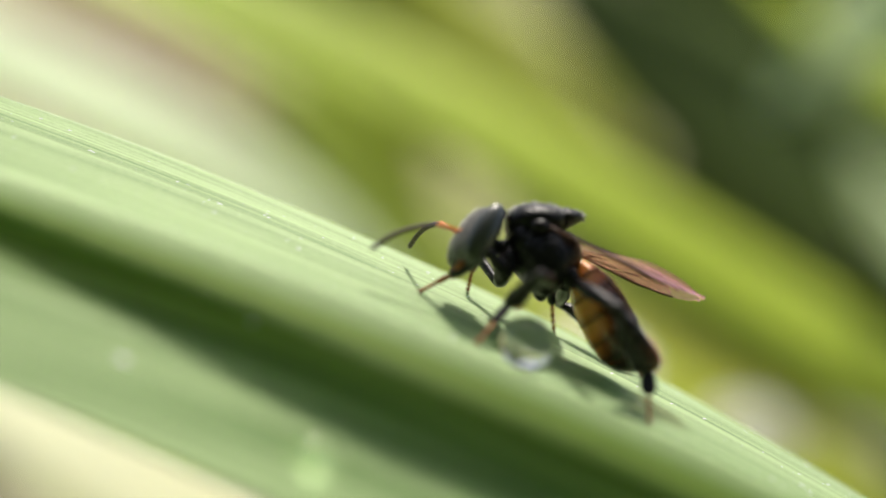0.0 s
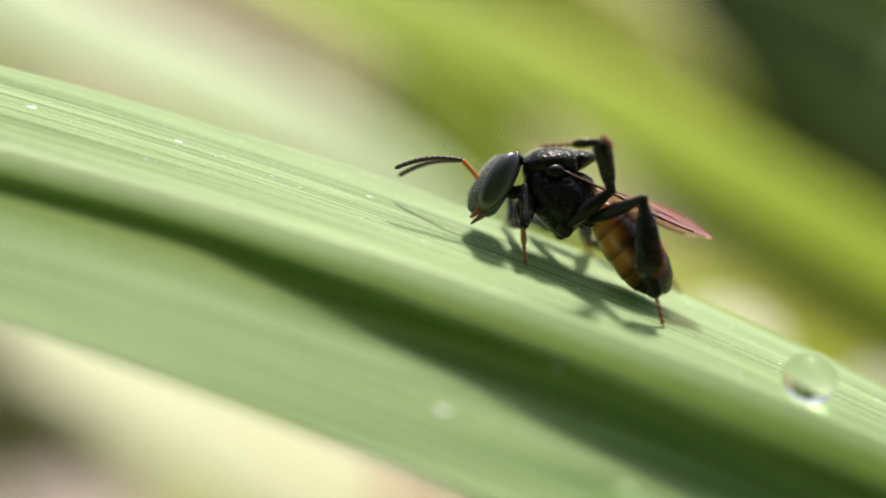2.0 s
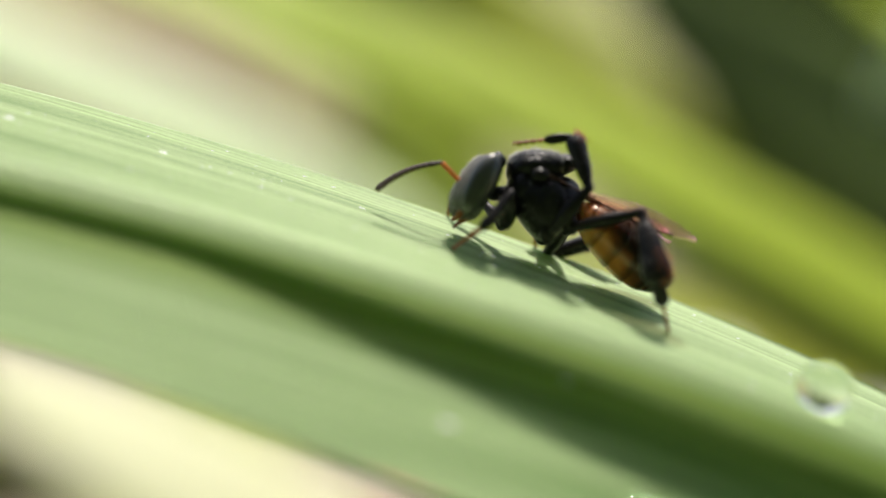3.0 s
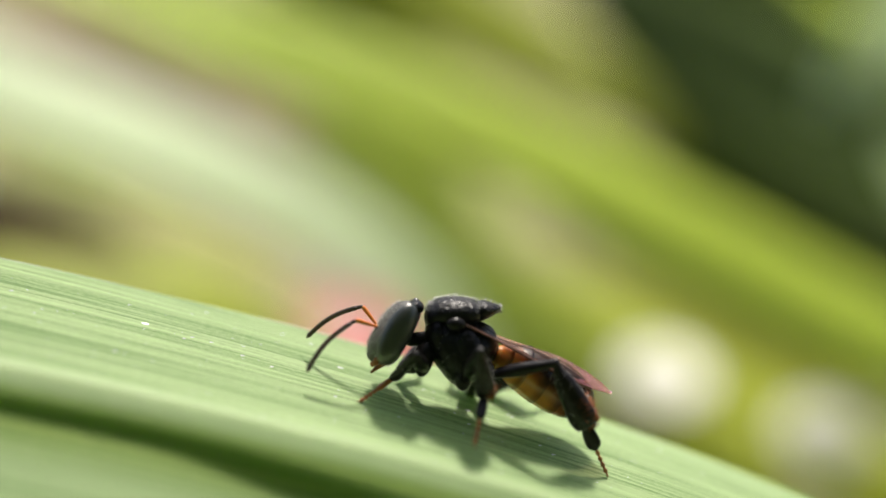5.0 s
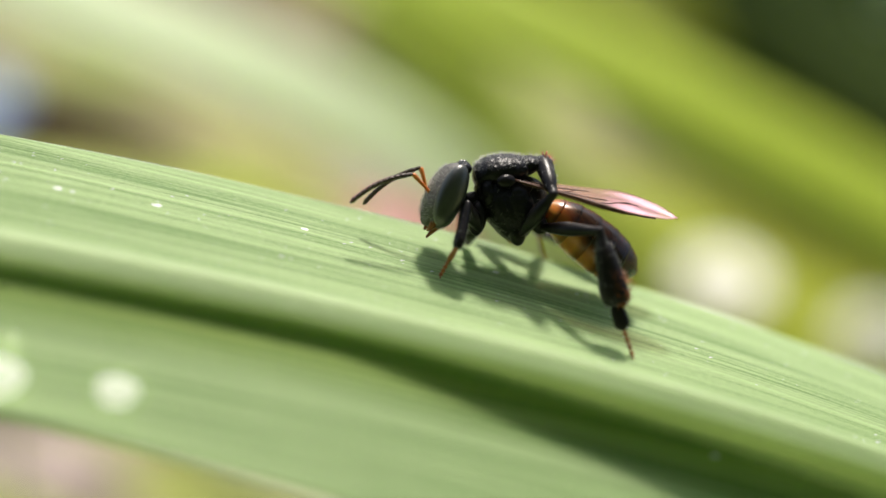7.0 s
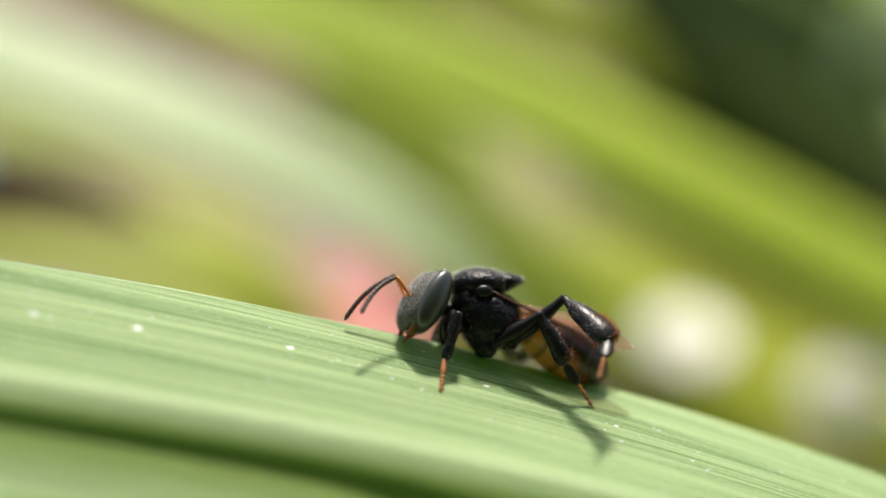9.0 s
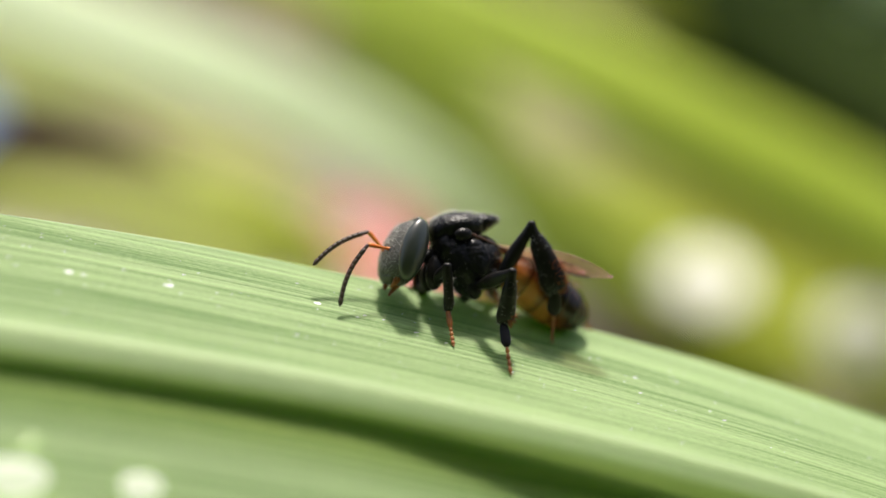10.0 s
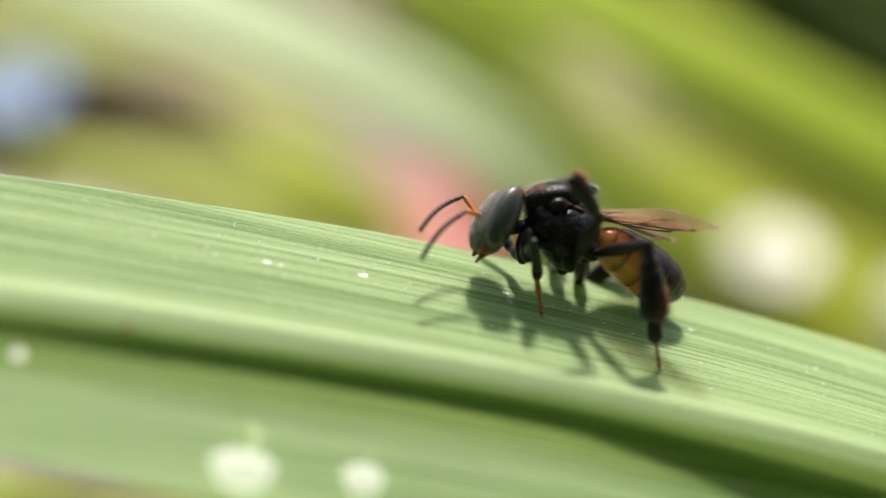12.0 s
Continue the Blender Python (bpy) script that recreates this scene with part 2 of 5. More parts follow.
def earth_material():
    """Brown crumbly earth with a patchy olive film of moss and seedlings."""
    m, t, out = nodes_of("mossy_earth")
    co = t.nodes.new("ShaderNodeTexCoord").outputs["Object"]
    crumb = node(t, "ShaderNodeTexNoise", Vector=co, Scale=0.09 / MM, Detail=4.0)
    patch = node(t, "ShaderNodeTexNoise", Vector=co, Scale=0.017 / MM, Detail=3.0)
    soil = ramp(t, crumb.outputs["Fac"], [(0.35, (0.17, 0.115, 0.095)), (0.65, (0.36, 0.295, 0.20))])
    moss = ramp(t, crumb.outputs["Fac"], [(0.35, (0.10, 0.13, 0.025)), (0.65, (0.26, 0.29, 0.07))])
    cover = node(t, "ShaderNodeMapRange", Value=patch.outputs["Fac"])
    cover.inputs["From Min"].default_value, cover.inputs["From Max"].default_value = 0.40, 0.50
    mix = node(t, "ShaderNodeMix")
    mix.data_type = "RGBA"
    for a, b in ((cover.outputs[0], 0), (soil, 6), (moss, 7)):
        t.links.new(a, mix.inputs[b])
    fine = node(t, "ShaderNodeTexNoise", Vector=co, Scale=0.5 / MM, Detail=3.0)
    bmp = node(t, "ShaderNodeBump", Strength=0.7, Distance=1.0 * MM, Height=fine.outputs["Fac"])
    p = node(t, "ShaderNodeBsdfPrincipled", Base_Color=mix.outputs[2], Roughness=0.95, Normal=bmp.outputs[0])
    t.links.new(p.outputs[0], out.inputs["Surface"])
    return m


EARTH = earth_material()


def water_material(name, glare):
    m, t, out = nodes_of(name)
    p = node(t, "ShaderNodeBsdfPrincipled", Base_Color=(1, 1, 1, 1), Roughness=0.04, IOR=1.333)
    p.inputs["Transmission Weight"].default_value = 1.0
    # the white of sunlight focused inside a drop, put in as its colour
    inner = node(t, "ShaderNodeBsdfTranslucent", Color=(0.97, 0.98, 0.95, 1))
    outer = node(t, "ShaderNodeBsdfDiffuse", Color=(0.97, 0.98, 0.95, 1))
    glare_white = node(t, "ShaderNodeMixShader", Fac=0.35)
    t.links.new(inner.outputs[0], glare_white.inputs[1])
    t.links.new(outer.outputs[0], glare_white.inputs[2])
    both = node(t, "ShaderNodeMixShader", Fac=glare)
    t.links.new(p.outputs[0], both.inputs[1])
    t.links.new(glare_white.outputs[0], both.inputs[2])
    t.links.new(both.outputs[0], out.inputs["Surface"])
    return m


def wing_material():
    """A clear brownish membrane with thin-film colours."""
    m, t, out = nodes_of("wing_membrane")
    co = t.nodes.new("ShaderNodeTexCoord").outputs["Object"]
    n = node(t, "ShaderNodeTexNoise", Vector=co, Scale=1.1 / MM, Detail=2.0)
    thick = node(t, "ShaderNodeMapRange", Value=n.outputs["Fac"])
    thick.inputs["To Min"].default_value, thick.inputs["To Max"].default_value = 330.0, 560.0
    p = node(t, "ShaderNodeBsdfPrincipled", Base_Color=(0.74, 0.60, 0.52, 1), Roughness=0.16, IOR=1.56)
    p.inputs["Thin Film IOR"].default_value = 1.45
    t.links.new(thick.outputs[0], p.inputs["Thin Film Thickness"])
    clear = node(t, "ShaderNodeBsdfTransparent", Color=(0.93, 0.86, 0.80, 1))
    film = node(t, "ShaderNodeBsdfGlossy", Color=(1.0, 0.62, 0.88, 1), Roughness=0.38)
    x = node(t, "ShaderNodeSeparateXYZ", Vector=co).outputs["X"]
    tip = node(t, "ShaderNodeMapRange", Value=x)
    for key, v in (("From Min", -1.6 * MM), ("From Max", -2.2 * MM), ("To Min", 0.05), ("To Max", 0.75)):
        tip.inputs[key].default_value = v
    shiny = node(t, "ShaderNodeMixShader", Fac=tip.outputs[0])
    lit = node(t, "ShaderNodeBsdfTranslucent", Color=(0.80, 0.58, 0.46, 1))
    pane = node(t, "ShaderNodeMixShader", Fac=0.45)
    t.links.new(p.outputs[0], pane.inputs[1])
    t.links.new(lit.outputs[0], pane.inputs[2])
    t.links.new(pane.outputs[0], shiny.inputs[1])
    t.links.new(film.outputs[0], shiny.inputs[2])
    mixed = node(t, "ShaderNodeMixShader", Fac=0.23)
    t.links.new(clear.outputs[0], mixed.inputs[1])
    t.links.new(shiny.outputs[0], mixed.inputs[2])
    t.links.new(mixed.outputs[0], out.inputs["Surface"])
    return m


WATER, DEW, WING = water_material("water", 0.0), water_material("glare_dew", 0.95), wing_material()


# ---- mesh helpers (all sizes in millimetres) ----
def mesh_of(name, verts, faces, materials, smooth=True, uvs=None, slots=None):
    me = bpy.data.meshes.new(name)
    me.from_pydata([(x * MM, y * MM, z * MM) for x, y, z in verts], [], faces)
    for m in materials if isinstance(materials, (list, tuple)) else [materials]:
        me.materials.append(m)
    if slots:
        me.polygons.foreach_set("material_index", slots)
    me.polygons.foreach_set("use_smooth", [smooth] * len(me.polygons))
    if uvs:
        layer = me.uv_layers.new(name="UVMap")
        for loop in me.loops:
            layer.data[loop.index].uv = uvs[loop.vertex_index]
    me.update()
    return me


def part(name, me, parent, label=""):
    ob = new(name, me)
    ob.parent = parent
    return tagged(ob, label)


def loft(sections, sides=20, cap=True):
    """A closed body along x. Sections: x, centre y, centre z, half width (y), half height (z)."""
    verts, faces = [], []
    for x, cy, cz, ry, rz in sections:
        for k in range(sides):
            w = 2 * math.pi * k / sides
            verts.append((x, cy + ry * math.cos(w), cz + rz * math.sin(w)))
    n = len(sections)
    for i in range(n - 1):
        for k in range(sides):
            l = (k + 1) % sides
            faces.append((i * sides + k, i * sides + l, (i + 1) * sides + l, (i + 1) * sides + k))
    if cap:
        faces.append(tuple(reversed(range(sides))))
        faces.append(tuple((n - 1) * sides + k for k in range(sides)))
    return verts, faces


def eased(sections, steps=4):
    """Finer sections by a smooth curve through the given ones."""
    out = []
    for i in range(len(sections) - 1):
        p0, p1 = sections[max(i - 1, 0)], sections[i]
        p2, p3 = sections[i + 1], sections[min(i + 2, len(sections) - 1)]
        for k in range(steps):
            f = k / steps
            out.append(tuple(0.5 * (2 * b + (c - a) * f + (2 * a - 5 * b + 4 * c - d) * f * f + (3 * b - a - 3 * c + d) * f ** 3)
                             for a, b, c, d in zip(p0, p1, p2, p3)))
    out.append(tuple(sections[-1]))
    return [tuple(s[:3]) + tuple(max(r, 0.004) for r in s[3:]) if len(s) == 5 else s for s in out]


def joined(*pieces):
    """Several (verts, faces) as one, with the piece number of each face."""
    verts, faces, slots = [], [], []
    for k, (v, f) in enumerate(pieces):
        o = len(verts)
        verts += v
        faces += [tuple(i + o for i in face) for face in f]
        slots += [k] * len(f)
    return verts, faces, slots


def moved(piece, m):
    return [tuple(m @ Vector(p)) for p in piece[0]], piece[1]


def ball(rx, ry, rz, rings=10, sides=18):
    return loft([(-rx * math.cos(math.pi * i / rings), 0, 0, max(ry * math.sin(math.pi * i / rings), 0.002),
                  max(rz * math.sin(math.pi * i / rings), 0.002)) for i in range(rings + 1)], sides)


def bristles(spots, length, thick, rnd, lean=0.35):
    """Fine hairs: three-sided spikes at (place, normal)."""
    verts, faces = [], []
    for p, n in spots:
        p, n = Vector(p), Vector(n).normalized()
        n = (n + Vector((rnd.uniform(-1, 1), rnd.uniform(-1, 1), rnd.uniform(-1, 1))) * lean).normalized()
        side = n.orthogonal().normalized()
        other = n.cross(side)
        o, l = len(verts), length * rnd.uniform(0.5, 1.2)
        for k in range(3):
            w = 2 * math.pi * k / 3
            verts.append(tuple(p - n * 0.01 + (side * math.cos(w) + other * math.sin(w)) * thick))
        verts.append(tuple(p + n * l))
        faces += [(o, o + 1, o + 3), (o + 1, o + 2, o + 3), (o + 2, o, o + 3)]
    return verts, faces


def spots_on(piece, rnd, count, keep=lambda p, n: True):
    """Random places with normals on a piece of mesh."""
    verts, faces = piece
    out, tries = [], 0
    quads = [f for f in faces if len(f) == 4]
    while len(out) < count and tries < count * 30:
        tries += 1
        a, b, c, d = (Vector(verts[i]) for i in rnd.choice(quads))
        u, v = rnd.random(), rnd.random()
        p = (a * (1 - u) + b * u) * (1 - v) + (d * (1 - u) + c * u) * v
        n = (b - a).cross(d - a)
        if n.length < 1e-9:
            continue
        n.normalize()
        if keep(p, n):
            out.append((p, n))
    return out


# ---- the ground ----
def ground():
    verts, faces = [], []
    steps = [-6e5, -6e4, -6000, -900] + [-400 + 20 * i for i in range(41)] + [900, 6000, 6e4, 6e5]
    n = len(steps)
    for y in steps:
        for x in steps:
            near = max(0.0, 1 - (abs(x) + abs(y)) / 900)
            z = GROUND + near * (5.0 * noise.noise(Vector((x / 60, y / 60, 0))) + 2.0 * noise.noise(Vector((x / 17, y / 17, 4))))
            verts.append((x, y, z - 2.5))
    for j in range(n - 1):
        for i in range(n - 1):
            faces.append((j * n + i, j * n + i + 1, (j + 1) * n + i + 1, (j + 1) * n + i))
    tagged(new("ground", mesh_of("ground", verts, faces, EARTH)), "brown garden earth with olive moss, out of focus", "ground", kind="structure")


ground()

# ---- the long blade on which the bee walks ----
LEAF_FIT = (0.2110, 0.00357, 0.000085, -0.0187, -0.00316, 0.1183, -0.01391, 3.9027, 0.0774, 0.6593, 0.01190, 3.5145, 0.0561)
S_END = 28.0


def rib(s):
    """The line of the midrib's top, in millimetres; past S_END the blade bends down to the soil."""
    a, b, c, y1, y2 = LEAF_FIT[:5]
    if s <= S_END:
        k = max(s, -34.0)
        p = Vector((k, y1 * k + y2 * k * k, -(a * k + b * k * k + c * k ** 3)))
        if s < k:
            slope = Vector((1, y1 + 2 * y2 * k, -(a + 2 * b * k + 3 * c * k * k)))
            d = s - k
            p += slope * d + Vector((0, 0, -0.0035 * d * d))
        return p
    p = rib(S_END)
    drop0 = math.atan(a + 2 * b * S_END + 3 * c * S_END ** 2)
    x, z, l, step = p.x, p.z, 0.0, 1.0
    while l < s - S_END:
        w = min(radians(84), drop0 + l / 36)
        x, z, l = x + step * math.cos(w), z - step * math.sin(w), l + step
    return Vector((x, p.y, z))


def clamp(v, lo, hi):
    return max(lo, min(hi, v))


def widths(s):
    k = clamp(s, -30, 26)
    taper = clamp((s + 78) / 40, 0.02, 1) ** 0.8
    foot = clamp((150 - s) / 60, 0.35, 1)
    return (LEAF_FIT[7] + LEAF_FIT[8] * k) * taper * foot, (LEAF_FIT[11] + LEAF_FIT[12] * k) * taper * foot


UPPER = ((0.0, 0.0), (0.1, -0.01), (0.2, -0.045), (0.3, -0.11), (0.42, -0.18), (0.56, -0.20), (0.9, -0.19), (1.4, -0.14), (2.0, -0.08))
LOWER_AT = (0.1, 0.25, 0.42, 0.54, 0.66, 0.79, 0.93, 1.12, 1.40, 1.85)


def dip(u, table):
    for (u0, d0), (u1, d1) in zip(table, table[1:]):
        if u <= u1:
            return d0 + (d1 - d0) * (u - u0) / (u1 - u0)
    return table[-1][1]


def on_upper(s, u):
    k = clamp(s, -30, 26)
    w = LEAF_FIT[5] + LEAF_FIT[6] * k
    d = dip(u, UPPER) * clamp((4.2 - u) / 2.2, 0, 1) if u > 2 else dip(u, UPPER)
    return rib(s) + Vector((0, math.cos(w) * u - math.sin(w) * d, math.sin(w) * u + math.cos(w) * d))


def on_lower(s, u):
    k = clamp(s, -30, 26)
    w = LEAF_FIT[9] + LEAF_FIT[10] * k
    strip = clamp(0.34 + 0.08 * s, 0.26, 1.05)
    deep = clamp(0.31 + 0.054 * s, 0.28, 0.74)
    crest = clamp(0.47 + 0.05 * s, 0.47, 0.85)   # the rounded top of the rib reaches so far down
    if u < crest:
        d = -0.09 * (u / crest) ** 2
    else:
        f = min(1.0, (u - crest) / strip)
        d = -0.09 - (deep - 0.09) * (0.35 * f + 0.65 * f * f * (3 - 2 * f))
        d *= clamp((3.9 - u) / (3.6 - crest - strip), 0, 1)
    return rib(s) + Vector((0, -math.cos(w) * u - math.sin(w) * d, -math.sin(w) * u + math.cos(w) * d))


def long_blade():
    stations = [-78 + 1.0 * i for i in range(40)] + [-38 + 0.5 * i for i in range(140)] + [32 + 3.0 * i for i in range(27)]
    rows = []
    for s in stations:
        w, l = widths(s)
        waver = 0.04 * noise.noise(Vector((s * 0.35, 0, 0)))
        us = [w + waver - 0.02] + [w * f for f in (0.985, 0.94, 0.86, 0.76, 0.66, 0.56)] + [q for q, _ in reversed(UPPER) if q < w * 0.52]
        us = us + [us[-1]] * (16 - len(us)) if len(us) < 16 else us[:16]
        ls = [q for q in LOWER_AT if q < l * 0.72] + [l * f for f in (0.78, 0.86, 0.93, 0.985)]
        ls = (ls + [l] * 14)[:14] if len(ls) < 14 else ls[:14]
        top = [(on_upper(s, u), (s, u)) for u in us] + [(on_lower(s, u), (s, -u)) for u in ls] + [(on_lower(s, l), (s, -l - 0.01))]
        rows.append(top)
    n = len(rows[0])
    verts, faces, uvs = [], [], []
    for row in rows:
        pts = [p for p, _ in row]
        for k, (p, uv) in enumerate(row):
            verts.append(tuple(p))
            uvs.append(uv)
        for k, (p, uv) in enumerate(row):
            a, b = pts[max(k - 1, 0)], pts[min(k + 1, n - 1)]
            d = b - a
            nrm = Vector((0, -d.z, d.y))
            nrm = nrm.normalized() if nrm.length > 1e-6 else Vector((0, 0, 1))
            if nrm.z < 0 and nrm.y > 0:
                nrm = -nrm
            f = min(k, n - 1 - k)
            thick = (0.03, 0.07, 0.11)[min(f, 2)] + (0.22 if abs(uv[1]) < 0.4 else 0.0)
            q = p - nrm * thick * (1 if nrm.dot(Vector((0, -0.6, 0.8))) > 0 else -1)
            verts.append(tuple(q))
            uvs.append((uv[0], uv[1] + 0.37))
    # the outer sheet comes first in each row, then the inner one
    def outer(i, k):
        return i * 2 * n + k

    def inner(i, k):
        return i * 2 * n + n + k

    for i in range(len(rows) - 1):
        for k in range(n - 1):
            faces.append((outer(i, k), outer(i, k + 1), outer(i + 1, k + 1), outer(i + 1, k)))
            faces.append((inner(i, k + 1), inner(i, k), inner(i + 1, k), inner(i + 1, k + 1)))
        faces.append((inner(i, 0), outer(i, 0), outer(i + 1, 0), inner(i + 1, 0)))
        faces.append((outer(i, n - 1), inner(i, n - 1), inner(i + 1, n - 1), outer(i + 1, n - 1)))
    whole = mesh_of("whole", verts, faces, LEAF)
    normals = [tuple(v.vector) for v in whole.vertex_normals]
    bpy.data.meshes.remove(whole)
    leaf = tagged(new("long_leaf"), "long pale green strap leaf with a raised midrib and fine veins", "leaf")
    leaf.location = tuple(rib(stations[-1]) * MM)
    shift = rib(stations[-1])

    def strip_part(name, first, last, label):
        keep, numbers = [], {}
        for face in faces:
            ks = [v % (2 * n) % n for v in face]
            rim = len(set(ks)) == 1
            if (rim and ks[0] in (first, last) and ks[0] in (0, n - 1)) or (not rim and min(ks) >= first and max(ks) <= last):
                keep.append(face)
        used = sorted({v for f in keep for v in f})
        for new_no, v in enumerate(used):
            numbers[v] = new_no
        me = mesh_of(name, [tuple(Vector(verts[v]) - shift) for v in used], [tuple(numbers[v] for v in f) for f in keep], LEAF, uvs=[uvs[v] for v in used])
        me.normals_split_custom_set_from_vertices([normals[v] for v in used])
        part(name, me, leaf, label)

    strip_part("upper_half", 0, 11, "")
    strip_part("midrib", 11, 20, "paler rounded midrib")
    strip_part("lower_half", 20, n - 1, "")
    return leaf


long_blade()


# ---- water drops and specks on the blade ----
def drop(name, place, normal, r, squash, sink, label, material=WATER, wide=1.0, flat_top=1.0, shade=False):
    """A bead of water: a ball, flattened, let into the blade by a share of its height."""
    verts, faces = ball(r * wide, r, r * squash, 22, 40)
    verts = [(x, y * (flat_top if y > 0 else 1.0), z) for x, y, z in verts]
    turn = Vector((0, 0, 1)).rotation_difference(Vector(normal)).to_matrix().to_4x4()
    c = Vector(place) + Vector(normal).normalized() * r * squash * (1 - 2 * sink)
    ob = new(name, mesh_of(name, verts, faces, material))
    ob.matrix_basis = Matrix.Translation(c * MM) @ turn
    ob.visible_shadow = shade   # clear round beads let the daylight pass
    return tagged(ob, label, "water drop", group="drops on the leaf")


def upper_normal(s, u):
    a, b, c = on_upper(s, u), on_upper(s + 0.2, u), on_upper(s, u + 0.2)
    return (b - a).cross(c - a).normalized()


def lower_normal(s, u):
    a, b, c = on_lower(s, u), on_lower(s + 0.2, u), on_lower(s, u + 0.2)
    n = (b - a).cross(c - a).normalized()
    return n if n.y < 0 else -n


drop("water_drop", on_upper(9.94, 1.2), upper_normal(9.94, 1.2), 0.47, 0.97, 0.12, "clear round bead of water on the leaf")
drop("water_drop", on_lower(6.84, 2.71), lower_normal(6.84, 2.71), 0.38, 0.6, 0.22, "flattened bead of water on the blade's lower half")
drop("water_drop", on_lower(-4.09, 2.35), lower_normal(-4.09, 2.35), 0.35, 0.42, 0.2, "bright bead of water on the blade's lower half", DEW, wide=0.95, flat_top=0.45)
drop("water_drop", on_lower(-5.94, 2.50), lower_normal(-5.94, 2.50), 0.47, 0.42, 0.2, "larger bright bead of water on the lower half", DEW, wide=1.08, flat_top=0.4)
drop("water_drop", on_lower(-5.82, 1.87), lower_normal(-5.82, 1.95), 0.16, 0.6, 0.3, "tiny clear bead of water above a larger one")
drop("water_drop", on_lower(-4.03, 2.02), lower_normal(-4.03, 2.02), 0.11, 0.6, 0.3, "tiny clear bead of water above a smaller one")


def speck(name, s, u, size, material, label, place=on_upper, normal=upper_normal):
    rnd = random.Random(int(s * 97 + u * 31))
    pts = []
    for k in range(9):
        w = 2 * math.pi * k / 9
        r = size * rnd.uniform(0.4, 0.95)
        pts.append((s + 1.7 * r * math.cos(w), u + 0.7 * r * math.sin(w)))
    verts = [tuple(place(a, b) + normal(a, b) * 0.004) for a, b in pts]
    verts += [tuple(place(s + (a - s) * 0.6, u + (b - u) * 0.6) + normal(a, b) * size * 0.08) for a, b in pts]
    faces = [(k, (k + 1) % 9, 9 + (k + 1) % 9, 9 + k) for k in range(9)] + [tuple(range(9, 18))]
    tagged(new(name, mesh_of(name, verts, faces, material, smooth=False)), label, "speck", group="specks on the leaf")


for s, u, size in ((-1.55, 2.52, 0.07), (-4.15, 2.12, 0.08), (-5.86, 1.96, 0.07), (-5.6, 1.95, 0.04), (2.0, 2.85, 0.045), (4.4, 2.7, 0.045)):
    speck("leaf_speck", s, u, size, DUST, "small flaky white speck stuck to the leaf")
for s, u, size in ((3.8, 2.3, 0.09), (5.6, 0.95, 0.05)):
    speck("leaf_speck", s, u, size, DUST, "small white speck on the blade's lower half", on_lower, lower_normal)
speck("rust_spot", -7.9, 0.38, 0.09, SPOT, "small rust-coloured spot on the midrib", on_lower, lower_normal)
drop("water_drop", on_lower(-9.52, 1.08), lower_normal(-9.52, 1.08), 0.11, 0.85, 0.12, "tiny bright bead of water near the midrib", DEW)


def leaf_dust():
    """Fine pale grains along the veins of the upper half."""
    rnd = random.Random(5)
    verts, faces = [], []
    for _ in range(420):
        s = rnd.uniform(-16, 18)
        u = rnd.uniform(0.5, widths(s)[0] - 0.35)
        p, n = on_upper(s, u), upper_normal(s, u)
        r = 0.008 + 0.022 * rnd.random() ** 3
        o = len(verts)
        ways = ((2.2, 0), (0.3, 1), (-1.8, 0.2), (-0.2, -1))
        verts += [tuple(p + Vector((a * r, c * r, 0)) + n * 0.003) for a, c in ways] + [tuple(p + n * r * 0.7)]
        faces += [(o + k, o + (k + 1) % 4, o + 4) for k in range(4)]
    tagged(new("leaf_dust", mesh_of("leaf_dust", verts, faces, DUST, smooth=False)), "fine pale grains scattered on the leaf", "dust", kind="stuff")


leaf_dust()


